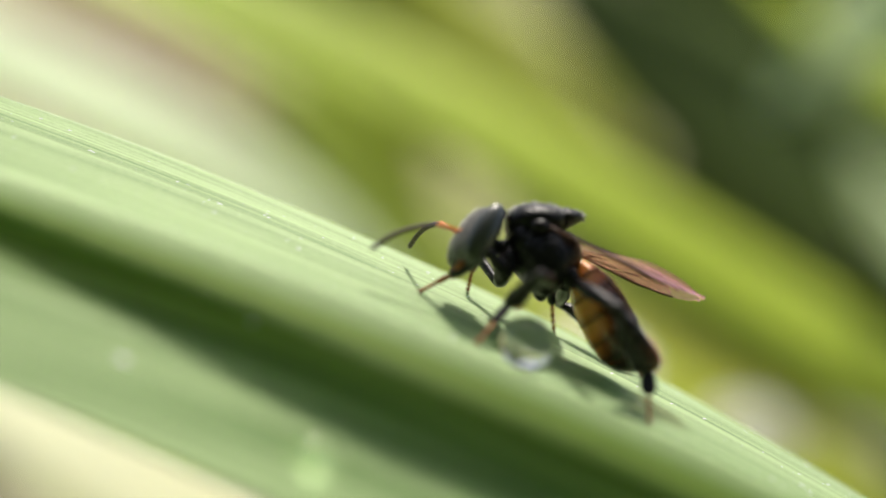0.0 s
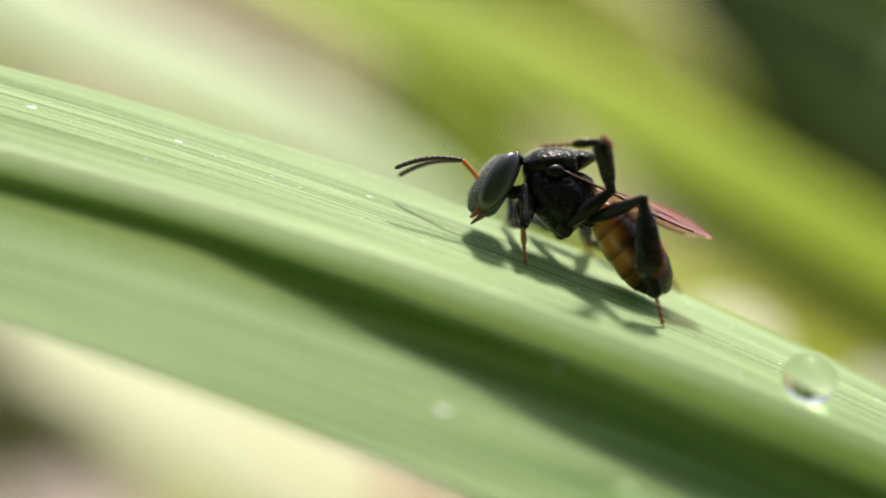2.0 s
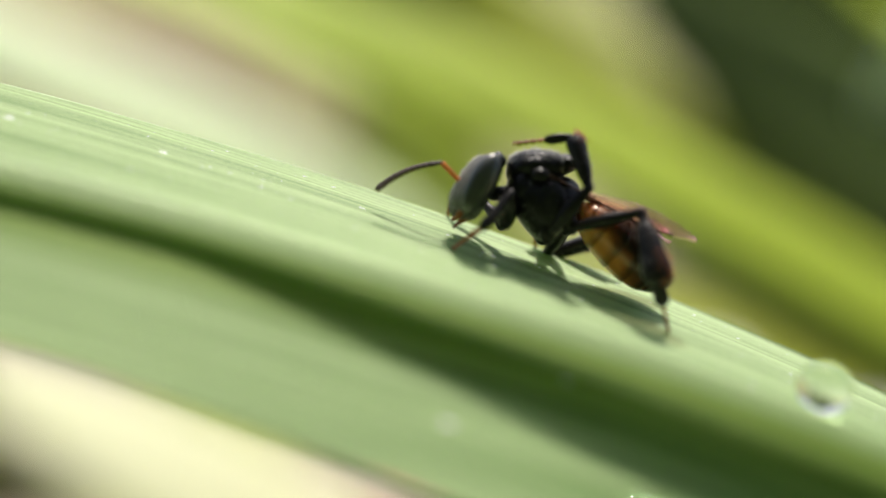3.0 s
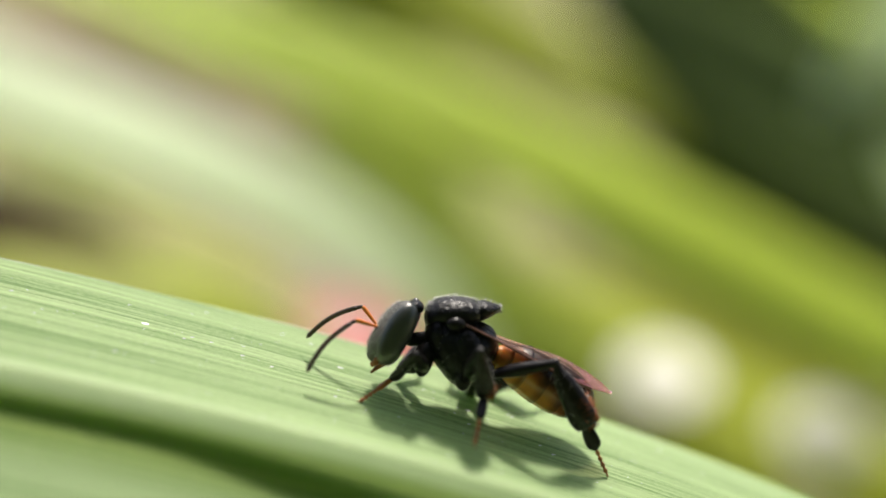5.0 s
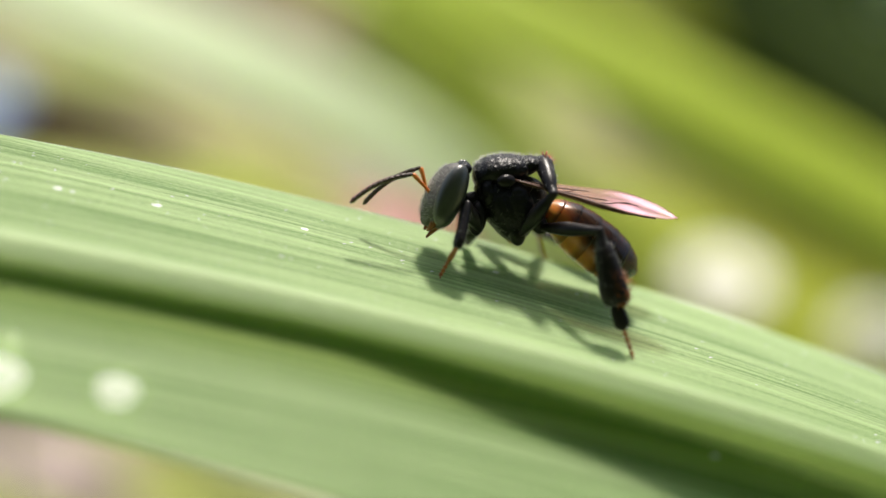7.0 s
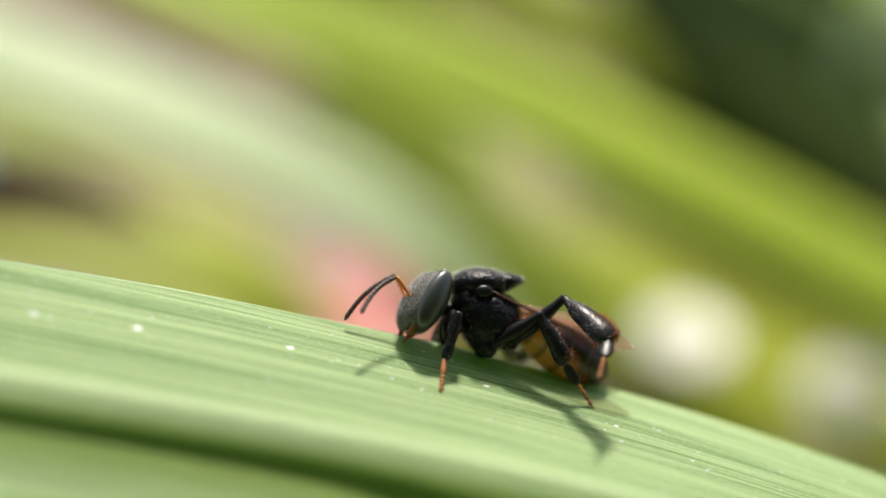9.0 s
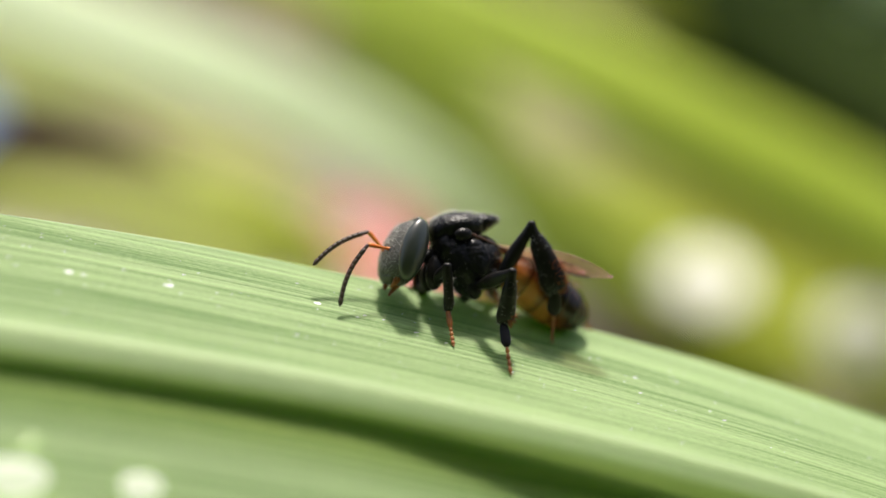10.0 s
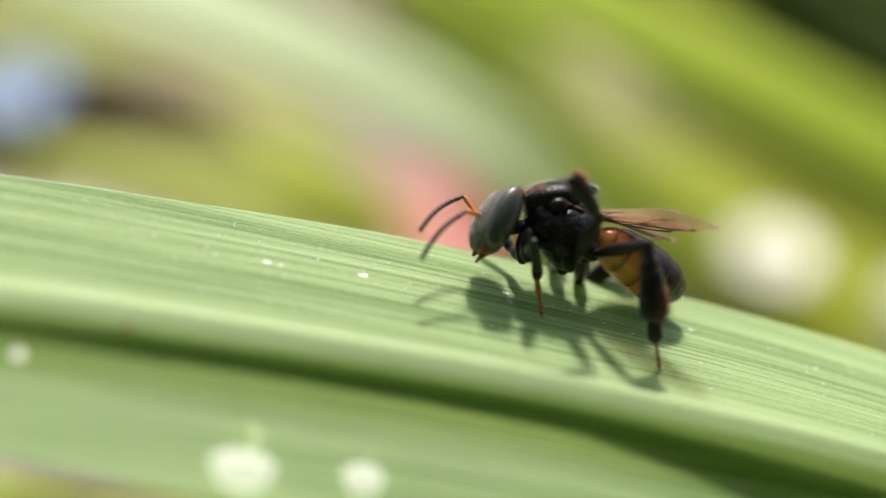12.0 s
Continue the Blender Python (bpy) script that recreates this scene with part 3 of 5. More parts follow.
# ---- the blurred plants behind ----
def ribbon(name, path, width, material, label, category="leaf", cup=0.25, lean=0.0, group="", thick=0.25):
    """A strap leaf through the path's points, tapered at its tip, with a fold along its middle."""
    pts = eased([tuple(p) for p in path], 8)
    n = len(pts)
    verts, faces, uvs, run = [], [], [], 0.0
    cross = ((-1.0, 1.0), (-0.55, 0.35), (0.0, 0.0), (0.55, 0.35), (1.0, 1.0))
    for i, p in enumerate(pts):
        p = Vector(p)
        a, b = Vector(pts[max(i - 1, 0)]), Vector(pts[min(i + 1, n - 1)])
        run += (p - a).length
        along = (b - a).normalized()
        side = along.cross(Vector((0, math.sin(radians(lean)), math.cos(radians(lean))))).normalized()
        up = side.cross(along)
        f = i / (n - 1)
        w = width * 0.5 * min(1, 0.45 + 2.5 * f) * (1 - max(0, (f - 0.55) / 0.45) ** 2 * 0.96)
        for sheet in (0, 1):
            for c, h in cross:
                q = p + side * w * c + up * (w * cup * h - sheet * thick)
                verts.append(tuple(q))
                uvs.append((run, c * w))
    m = len(cross)
    for i in range(n - 1):
        o, q = i * 2 * m, (i + 1) * 2 * m
        for k in range(m - 1):
            faces.append((o + k, o + k + 1, q + k + 1, q + k))
            faces.append((o + m + k + 1, o + m + k, q + m + k, q + m + k + 1))
        faces.append((o + m, o, q, q + m))
        faces.append((o + m - 1, o + 2 * m - 1, q + 2 * m - 1, q + m - 1))
    leaf = tagged(new(name, mesh_of(name, verts, faces, material, uvs=uvs)), label, category, group=group)
    rib_verts, rib_faces, sides = [], [], 6
    for i, p in enumerate(pts):
        p = Vector(p)
        r = max(width * 0.035 * (1 - 0.8 * i / (n - 1)), 0.05)
        way = (Vector(pts[min(i + 1, n - 1)]) - Vector(pts[max(i - 1, 0)])).normalized()
        a = way.orthogonal().normalized()
        c = way.cross(a)
        for k in range(sides):
            w = 2 * math.pi * k / sides
            rib_verts.append(tuple(p + (a * math.cos(w) + c * math.sin(w)) * r))
    for i in range(n - 1):
        for k in range(sides):
            l = (k + 1) % sides
            rib_faces.append((i * sides + k, i * sides + l, (i + 1) * sides + l, (i + 1) * sides + k))
    part("midrib", mesh_of("midrib", rib_verts, rib_faces, material, uvs=[(v[0], v[1]) for v in rib_verts]), leaf)
    return leaf


PLANTS = "strap leaves behind"
ribbon("strap_leaf", [(57.4, 40.0, GROUND - 3), (52.5, 41.0, -47.9), (44.8, 42.0, -20.8), (36.8, 42.0, -17.1), (29.4, 42.0, -13.5), (22.5, 42.0, -10.2), (18.4, 42.0, -8.2), (10.5, 42.0, -4.5), (2.6, 42.0, -1.1), (-3.2, 42.0, 1.3), (-8.8, 42.0, 3.8), (-13.9, 42.0, 6.0)],
       5.4, YELLOW_LEAF, "broad bright yellow-green strap leaf, out of focus", lean=-33, cup=0.08, group=PLANTS)
ribbon("strap_leaf", [(-36.0, 42.0, GROUND - 3), (-30.4, 43.0, -34.3), (-21.6, 44.0, 6.4), (-15.0, 44.0, 3.8), (-8.8, 44.0, 1.0), (-2.3, 44.0, -1.2), (2.4, 44.0, -3.7), (6.1, 44.0, -6.9)],
       2.6, YELLOW_LEAF, "narrow yellow-green strap leaf, out of focus", lean=-24, cup=0.10, group=PLANTS)
ribbon("strap_leaf", [(30.3, 60.0, GROUND - 3), (27.5, 61.0, -51.4), (23.1, 62.0, -27.8), (15.2, 62.0, -22.4), (9.4, 62.0, -17.9), (4.1, 62.0, -13.2), (-0.2, 62.0, -9.3), (-4.5, 62.0, -6.3)],
       7.1, MID_LEAF, "green strap leaf in front of brighter ones, out of focus", lean=-40, cup=0.10, group=PLANTS)
ribbon("strap_leaf", [(-47.6, 54.0, GROUND - 3), (-42.0, 55.0, -36.0), (-33.2, 56.0, 3.0), (-27.3, 56.0, -0.7), (-20.6, 56.0, -3.5), (-12.7, 56.0, -6.3), (-5.2, 56.0, -9.4), (0.8, 56.0, -12.8), (5.6, 56.0, -16.8), (9.2, 56.0, -21.8)],
       7.2, PALE_LEAF, "pale whitish-green strap leaf, out of focus", lean=-24, cup=0.05, group=PLANTS)
ribbon("strap_leaf", [(-48.1, 56.0, GROUND - 3), (-43.2, 57.0, -42.5), (-35.5, 58.0, -10.0), (-27.1, 58.0, -13.2), (-17.7, 58.0, -14.8), (-10.9, 58.0, -16.2), (-5.4, 58.0, -18.6), (-1.2, 58.0, -21.8)],
       9.4, OLIVE_LEAF, "olive strap leaf under a pale one, out of focus", lean=-26, cup=0.10, group=PLANTS)
ribbon("withered_leaf", [(-61.6, 82.0, GROUND - 3), (-53.9, 83.0, -39.9), (-41.8, 84.0, -4.9), (-31.6, 84.0, -5.8), (-20.4, 84.0, -7.0), (-10.4, 84.0, -10.4), (-1.1, 84.0, -15.9)],
       9.6, BROWN_LEAF, "withered pinkish-brown leaf, out of focus", lean=-50, cup=0.10)
ribbon("strap_leaf", [(65.6, 64.0, GROUND - 3), (60.0, 65.0, -44.5), (51.2, 66.0, -13.9), (41.5, 66.0, -10.7), (32.0, 66.0, -7.3), (24.2, 66.0, -3.5), (16.9, 66.0, 1.0), (12.1, 66.0, 4.6)],
       12.9, DARK_LEAF, "wide deep green strap leaf, out of focus", lean=-52, cup=0.10, group=PLANTS, thick=0.40)
ribbon("strap_leaf", [(86.1, 90.0, GROUND - 3), (79.1, 91.0, -48.3), (68.1, 92.0, -21.6), (54.8, 92.0, -16.0), (44.3, 92.0, -10.5), (34.1, 92.0, -5.6), (25.6, 92.0, 0.2)],
       15.2, DARK_LEAF, "wide deep green strap leaf, out of focus", lean=-52, cup=0.10, group=PLANTS, thick=0.40)
ribbon("strap_leaf", [(53.6, 58.0, GROUND - 3), (48.7, 59.0, -44.3), (41.0, 60.0, -13.7), (32.0, 60.0, -10.3), (26.0, 60.0, -7.2), (20.9, 60.0, -4.0), (16.9, 60.0, -1.1)],
       2.2, DARK_LEAF, "narrow deep green strap leaf before wider ones, out of focus", lean=-40, cup=0.10, group=PLANTS)
ribbon("strap_leaf", [(76.5, 61.0, GROUND - 3), (73.0, 62.0, -55.2), (67.5, 63.0, -35.5), (56.9, 63.0, -32.3), (48.5, 63.0, -28.7), (41.7, 63.0, -25.2), (36.0, 63.0, -22.2), (31.9, 63.0, -19.5), (29.0, 63.0, -17.3)],
       13.6, STRAW_LEAF, "short bleached strap leaf near dark ones, out of focus", lean=-26, cup=0.08, group=PLANTS)
ribbon("strap_leaf", [(59.8, 52.0, GROUND - 3), (53.5, 53.0, -40.2), (43.6, 54.0, -5.4), (36.7, 54.0, -2.8), (31.3, 54.0, -0.3), (26.9, 54.0, 2.0), (22.8, 54.0, 4.9)],
       6.9, YELLOW_LEAF, "yellow-green strap leaf before dark ones, out of focus", lean=-22, cup=0.10, group=PLANTS)
ribbon("strap_leaf", [(62.8, 50.0, GROUND - 3), (52.3, 51.0, -32.8), (35.8, 52.0, 9.3), (32.5, 52.0, 5.5), (29.6, 52.0, 2.1), (27.2, 52.0, -0.5), (25.0, 52.0, -2.7)],
       6.2, PALE_LEAF, "pale green leaf tip among dark ones, out of focus", lean=-24, cup=0.10, group=PLANTS)
ribbon("strap_leaf", [(66.4, 56.0, GROUND - 3), (60.1, 57.0, -47.8), (50.2, 58.0, -20.6), (42.1, 58.0, -14.9), (36.9, 58.0, -11.1), (33.4, 58.0, -7.7), (31.3, 58.0, -5.0)],
       7.7, PALE_LEAF, "pale green blade near dark leaves, out of focus", lean=-24, cup=0.10, group=PLANTS)
ribbon("strap_leaf", [(19.2, 86.0, GROUND - 3), (8.7, 87.0, -32.1), (-7.8, 88.0, 10.8), (-1.6, 88.0, 4.7), (4.7, 88.0, -0.7), (11.6, 88.0, -4.4), (18.7, 88.0, -8.3), (24.6, 88.0, -13.2)],
       10.7, OLIVE_LEAF, "olive strap leaf behind brighter ones, out of focus", lean=-42, cup=0.10, group=PLANTS)
ribbon("strap_leaf", [(53.4, 58.0, GROUND - 3), (48.5, 59.0, -49.7), (40.8, 60.0, -24.4), (30.2, 60.0, -19.3), (22.7, 60.0, -15.8), (15.7, 60.0, -12.9), (11.0, 60.0, -10.3)],
       4.6, DARK_LEAF, "deep green strap leaf under a bright one, out of focus", lean=-46, cup=0.10, group=PLANTS)
ribbon("strap_leaf", [(66.2, 64.0, GROUND - 3), (62.0, 65.0, -56.2), (55.4, 66.0, -37.5), (45.7, 66.0, -32.8), (33.7, 66.0, -27.6), (23.5, 66.0, -23.7), (14.3, 66.0, -19.9), (8.0, 66.0, -16.1)],
       19.4, OLIVE_LEAF, "wide olive strap leaf behind white glint stand-ins, out of focus", lean=-22, cup=0.06, group=PLANTS)
ribbon("withered_leaf", [(-43.7, 49.0, GROUND - 3), (-38.8, 50.0, -43.7), (-31.1, 51.0, -12.5), (-26.4, 51.0, -11.2), (-21.8, 51.0, -10.1), (-18.2, 51.0, -10.0), (-14.0, 51.0, -10.9), (-10.7, 51.0, -12.3)],
       4.3, PURPLE_LEAF, "withered dark purple-brown leaf, out of focus", lean=-48, cup=0.10)
ribbon("strap_leaf", [(29.3, 88.0, GROUND - 3), (25.1, 89.0, -68.3), (18.5, 90.0, -61.6), (10.4, 90.0, -57.1), (-0.2, 90.0, -51.6), (-10.4, 90.0, -46.2), (-20.3, 90.0, -41.3), (-29.6, 90.0, -36.9), (-36.2, 90.0, -33.8), (-41.8, 90.0, -31.1)],
       16.1, STRAW_LEAF, "bleached strap leaf low over the soil, out of focus", lean=-22, cup=0.06, group=PLANTS)
ribbon("strap_leaf", [(-57.0, 58.0, GROUND - 3), (-52.1, 59.0, -55.9), (-44.4, 60.0, -36.8), (-37.1, 60.0, -38.0), (-29.8, 60.0, -39.8), (-23.9, 60.0, -41.3), (-18.6, 60.0, -43.8)],
       4.2, YELLOW_LEAF, "low yellow-green strap leaf, out of focus", lean=-30, cup=0.06, group=PLANTS)
for x, y, lean_to, top, w in ((84, 262, -26, 60, 70), (150, 255, -40, 66, 80), (120, 300, 20, 80, 90)):
    ribbon("broad_leaf", [(x, y, GROUND - 3), (x - 1, y - 1, -45), (x + lean_to * 0.3, y - 4, -10), (x + lean_to * 0.7, y - 9, top * 0.5), (x + lean_to, y - 16, top)],
           w, DARK_LEAF, "broad dark green leaf standing far back, out of focus", lean=-60, group="dark leaves behind", thick=0.5)


# unseen leaves behind the camera, added to cut the sky light from there
for x, y, lean_to, top, w in ((-95, -70, 20, 120, 70), (-55, -100, 10, 140, 76), (-5, -110, 0, 150, 80), (50, -100, -10, 140, 76), (95, -70, -20, 120, 70)):
    ribbon("broad_leaf", [(x, y, GROUND - 3), (x, y - 2, -30), (x + lean_to * 0.3, y, 20), (x + lean_to * 0.7, y + 14, top * 0.6), (x + lean_to, y + 50, top)],
           w, DARK_LEAF, "unseen dark green leaf added to block the sky", lean=60, group="leaves over the bed", thick=0.5)


def flower(place, r, petals, material, label, cup=10, droop=0.3, nod=14):
    """A small flower on a stem: cupped petals round a middle."""
    x, y, z = place
    top = tagged(new("flower"), label, "flower")
    top.location = mm(x, y, GROUND)
    h = z - GROUND
    stem = loft([(0, 0, 0, 0.5, 0.5), (h * 0.5, 1.0, 0.4, 0.45, 0.45), (h, 0, 0, 0.5, 0.5)], 8)
    part("stem", mesh_of("stem", *moved(stem, Matrix.Rotation(radians(-90), 4, "Y")), OLIVE_LEAF), top)
    v, f = [], []
    n, m = 6, 4
    for i in range(n + 1):
        for k in range(m + 1):
            a, c = i / n, k / m * 2 - 1
            w = r * 0.58 * math.sin(math.pi * (0.12 + 0.80 * a)) ** 0.8
            v.append((r * a, w * c, r * droop * (math.sin(a * 2.4) * 0.6) + 0.12 * r * c * c))
    for i in range(n):
        for k in range(m):
            a, b = i * (m + 1) + k, (i + 1) * (m + 1) + k
            f.append((a, b, b + 1, a + 1))
    lower = [(p[0], p[1], p[2] - 0.25) for p in v]
    o = len(v)
    f += [tuple(q + o for q in reversed(face)) for face in f]
    me = mesh_of("petal", v + lower, f, material, uvs=[(p[0], p[1]) for p in v + lower])
    for k in range(petals):
        petal = part("petal", me, top)
        petal.matrix_basis = Matrix.Translation((0, 0, h * MM)) @ pose(0, 0, 0, nod) @ pose(0, 0, 0, 0, 0, 360 / petals * k) @ pose(0, 0, 0, 0, -cup, 0)
    part("flower_centre", mesh_of("flower_centre", *moved(ball(r * 0.34, r * 0.34, r * 0.26), Matrix.Translation((0, 0, h + r * 0.1))), CREAM), top)
    return top


flower((3, 92, -38), 5.0, 7, PINK, "pink flower close to the soil, out of focus", cup=16)
flower((-2, 88, -32), 6.0, 7, PINK, "pink flower low over the soil, out of focus", cup=16)
flower((-4.3, 95, -50), 5.0, 7, PINK, "pink flower half hidden under the long leaf, out of focus", cup=16)
# two white flowers stand in for blurred glints, tilted to mirror the sun
flower((16.6, 45.5, -16.1), 2.4, 8, GLINT, "cream-white flower standing in for a sun glint, out of focus", cup=0, droop=0.06, nod=23)
flower((25.2, 45, -18.9), 2.4, 8, GLINT, "smaller cream-white flower standing in for a sun glint, out of focus", cup=0, droop=0.06, nod=23)
flower((-23.2, 50, -9.3), 2.8, 6, BLUE, "pale blue flower, out of focus", nod=30)


def stone(place, rx, ry, rz, seed, material=None):
    v, f = ball(rx, ry, rz, 14, 20)
    v = [tuple(Vector(p) * (1 + 0.16 * noise.noise(Vector(p) / rx * 1.5 + Vector((seed, 0, 0))))) for p in v]
    ob = new("stone", mesh_of("stone", v, f, material or STONE))
    ob.location = mm(place[0], place[1], GROUND + rz * 0.55)
    return tagged(ob, "brown-grey rounded stone on the earth, out of focus", "stone", group="stones on the ground")


for i, (x, y, rx, ry, rz) in enumerate(((-46, 124, 15, 12, 5), (-12, 150, 17, 15, 8), (28, 170, 22, 17, 9), (-70, 175, 30, 22, 14), (60, 130, 18, 14, 9), (-28, 92, 13, 11, 7), (5, 205, 26, 20, 12), (10, 88, 11, 9, 5))):
    stone((x, y), rx, ry, rz, i * 3.7)



# ---- the bee ----
# Its own space: x forward, y to its left, z up, in millimetres; the origin lies in the middle of the thorax.
bee = tagged(new("stingless_bee"), "small black stingless bee with an amber abdomen walking on the leaf", "bee")
bee.scale = (1.03, 1.03, 1.03)
RND = random.Random(21)
NECK, WAIST = Vector((0.72, 0, 0.10)), Vector((-0.56, 0, -0.14))
SCAPE_LONG, FEELER_LONG = 0.44, 1.24


def outward(spots, middle=Vector((0, 0, 0))):
    return [(p, n if n.dot(p - middle) > 0 else -n) for p, n in spots]


def build_body():
    thorax_shape = loft(eased([(0.62, 0, 0.10, 0.10, 0.12), (0.55, 0, 0.10, 0.30, 0.30), (0.42, 0, 0.06, 0.45, 0.45), (0.20, 0, -0.05, 0.53, 0.60),
                               (-0.02, 0, -0.12, 0.54, 0.62), (-0.24, 0, -0.10, 0.51, 0.55), (-0.44, 0, -0.02, 0.43, 0.40), (-0.58, 0, 0.0, 0.30, 0.28), (-0.66, 0, -0.04, 0.12, 0.14)]), 28)
    thorax = part("thorax", mesh_of("thorax", *thorax_shape, CHITIN), bee, "black finely punctured thorax")
    scutum_shape = loft(eased([(0.66, 0, 0.47, 0.10, 0.06), (0.61, 0, 0.50, 0.34, 0.19), (0.46, 0, 0.55, 0.47, 0.26), (0.20, 0, 0.57, 0.52, 0.29), (-0.08, 0, 0.57, 0.50, 0.27),
                               (-0.26, 0, 0.57, 0.43, 0.21), (-0.33, 0, 0.57, 0.28, 0.10)]), 30)
    part("scutum", mesh_of("scutum", *scutum_shape, CHITIN), thorax)
    scutellum_shape = loft(eased([(-0.20, 0, 0.58, 0.34, 0.18), (-0.36, 0, 0.61, 0.39, 0.185), (-0.52, 0, 0.63, 0.34, 0.13), (-0.64, 0, 0.65, 0.22, 0.07), (-0.69, 0, 0.655, 0.08, 0.03)]), 26)
    part("scutellum", mesh_of("scutellum", *scutellum_shape, CHITIN), thorax)
    hairs = spots_on(scutum_shape, RND, 560, lambda p, n: p.z > 0.60) + spots_on(scutellum_shape, RND, 200, lambda p, n: p.z > 0.58)
    hairs += spots_on(thorax_shape, RND, 320, lambda p, n: abs(p.y) > 0.2)
    tagged(part("thorax_hair", mesh_of("thorax_hair", *bristles(outward(hairs), 0.075, 0.0042, RND), HAIR), thorax, "short pale grey bristles"), kind="stuff")
    neck_shape = loft(eased([(0.46, 0, 0.10, 0.18, 0.20), (0.66, 0, 0.10, 0.12, 0.13), (0.90, 0, 0.08, 0.11, 0.12), (1.0, 0, 0.08, 0.07, 0.07)]), 16)
    part("neck", mesh_of("neck", *neck_shape, CHITIN), thorax)
    collar = loft(eased([(0.64, 0, 0.16, 0.20, 0.16), (0.56, 0, 0.18, 0.40, 0.32), (0.46, 0, 0.20, 0.48, 0.40), (0.38, 0, 0.20, 0.48, 0.38)]), 24)
    part("collar", mesh_of("collar", *collar, CHITIN), thorax)
    for side in (1, -1):
        tegula = moved(ball(0.17, 0.09, 0.12), Matrix.Translation((0.14, 0.52 * side, 0.39)))
        part("tegula", mesh_of("tegula", *tegula, LEG), thorax, "dark shiny scale over the wing root")
        plate = moved(ball(0.22, 0.08, 0.34, 12, 20), Matrix.Translation((-0.10, 0.49 * side, -0.04)) @ Matrix.Rotation(radians(14), 4, "Y"))
        part("side_plate", mesh_of("side_plate", *plate, CHITIN), thorax)
        for x, y, z, rx, rz, turn in ((0.66, 0.22, -0.24, 0.165, 0.33, -12), (-0.02, 0.30, -0.58, 0.15, 0.22, 0), (-0.42, 0.26, -0.42, 0.16, 0.22, 20)):
            coxa = moved(ball(rx, 0.14, rz), Matrix.Translation((x, y * side, z)) @ Matrix.Rotation(radians(turn), 4, "Y"))
            part("coxa", mesh_of("coxa", *coxa, LEG), thorax)
    # the abdomen hangs from its own hinge
    sections = [(0.06, 0.10), (-0.10, 0.19), (-0.30, 0.30), (-0.62, 0.41), (-1.02, 0.46), (-1.42, 0.46), (-1.74, 0.39), (-1.99, 0.24), (-2.12, 0.06)]
    finer = eased([(x, 0, -0.012 * k + 0.03 * math.sin(k * 0.8), r * 1.12, r) for k, (x, r) in enumerate(sections)], 8)
    body = loft([(x, cy, cz, ry * 0.95, rz * 0.95) for x, cy, cz, ry, rz in finer], 32)
    abdomen = part("abdomen", mesh_of("abdomen", *body, AMBER), bee, "amber to dark brown glossy abdomen")
    for k in range(1, 8):
        curve = finer[k * 8:k * 8 + 9]
        piece = [(x, cy, cz, ry + 0.003 + 0.014 * i / 8, rz + 0.003 + 0.014 * i / 8) for i, (x, cy, cz, ry, rz) in enumerate(curve)]
        x, cy, cz, ry, rz = piece[-1]
        piece.append((x - 0.008, cy, cz, ry - 0.018, rz - 0.018))
        part("tergite", mesh_of("tergite", *loft(piece, 32, cap=False), TERGITE), abdomen)
    spots = outward(spots_on(body, RND, 150, lambda p, n: p.x < -1.2), Vector((-1.2, 0, -0.05)))
    tagged(part("abdomen_hair", mesh_of("abdomen_hair", *bristles(spots, 0.09, 0.004, RND), RUST), abdomen, "fine rusty hairs near the tip"), kind="stuff")
    return thorax, abdomen


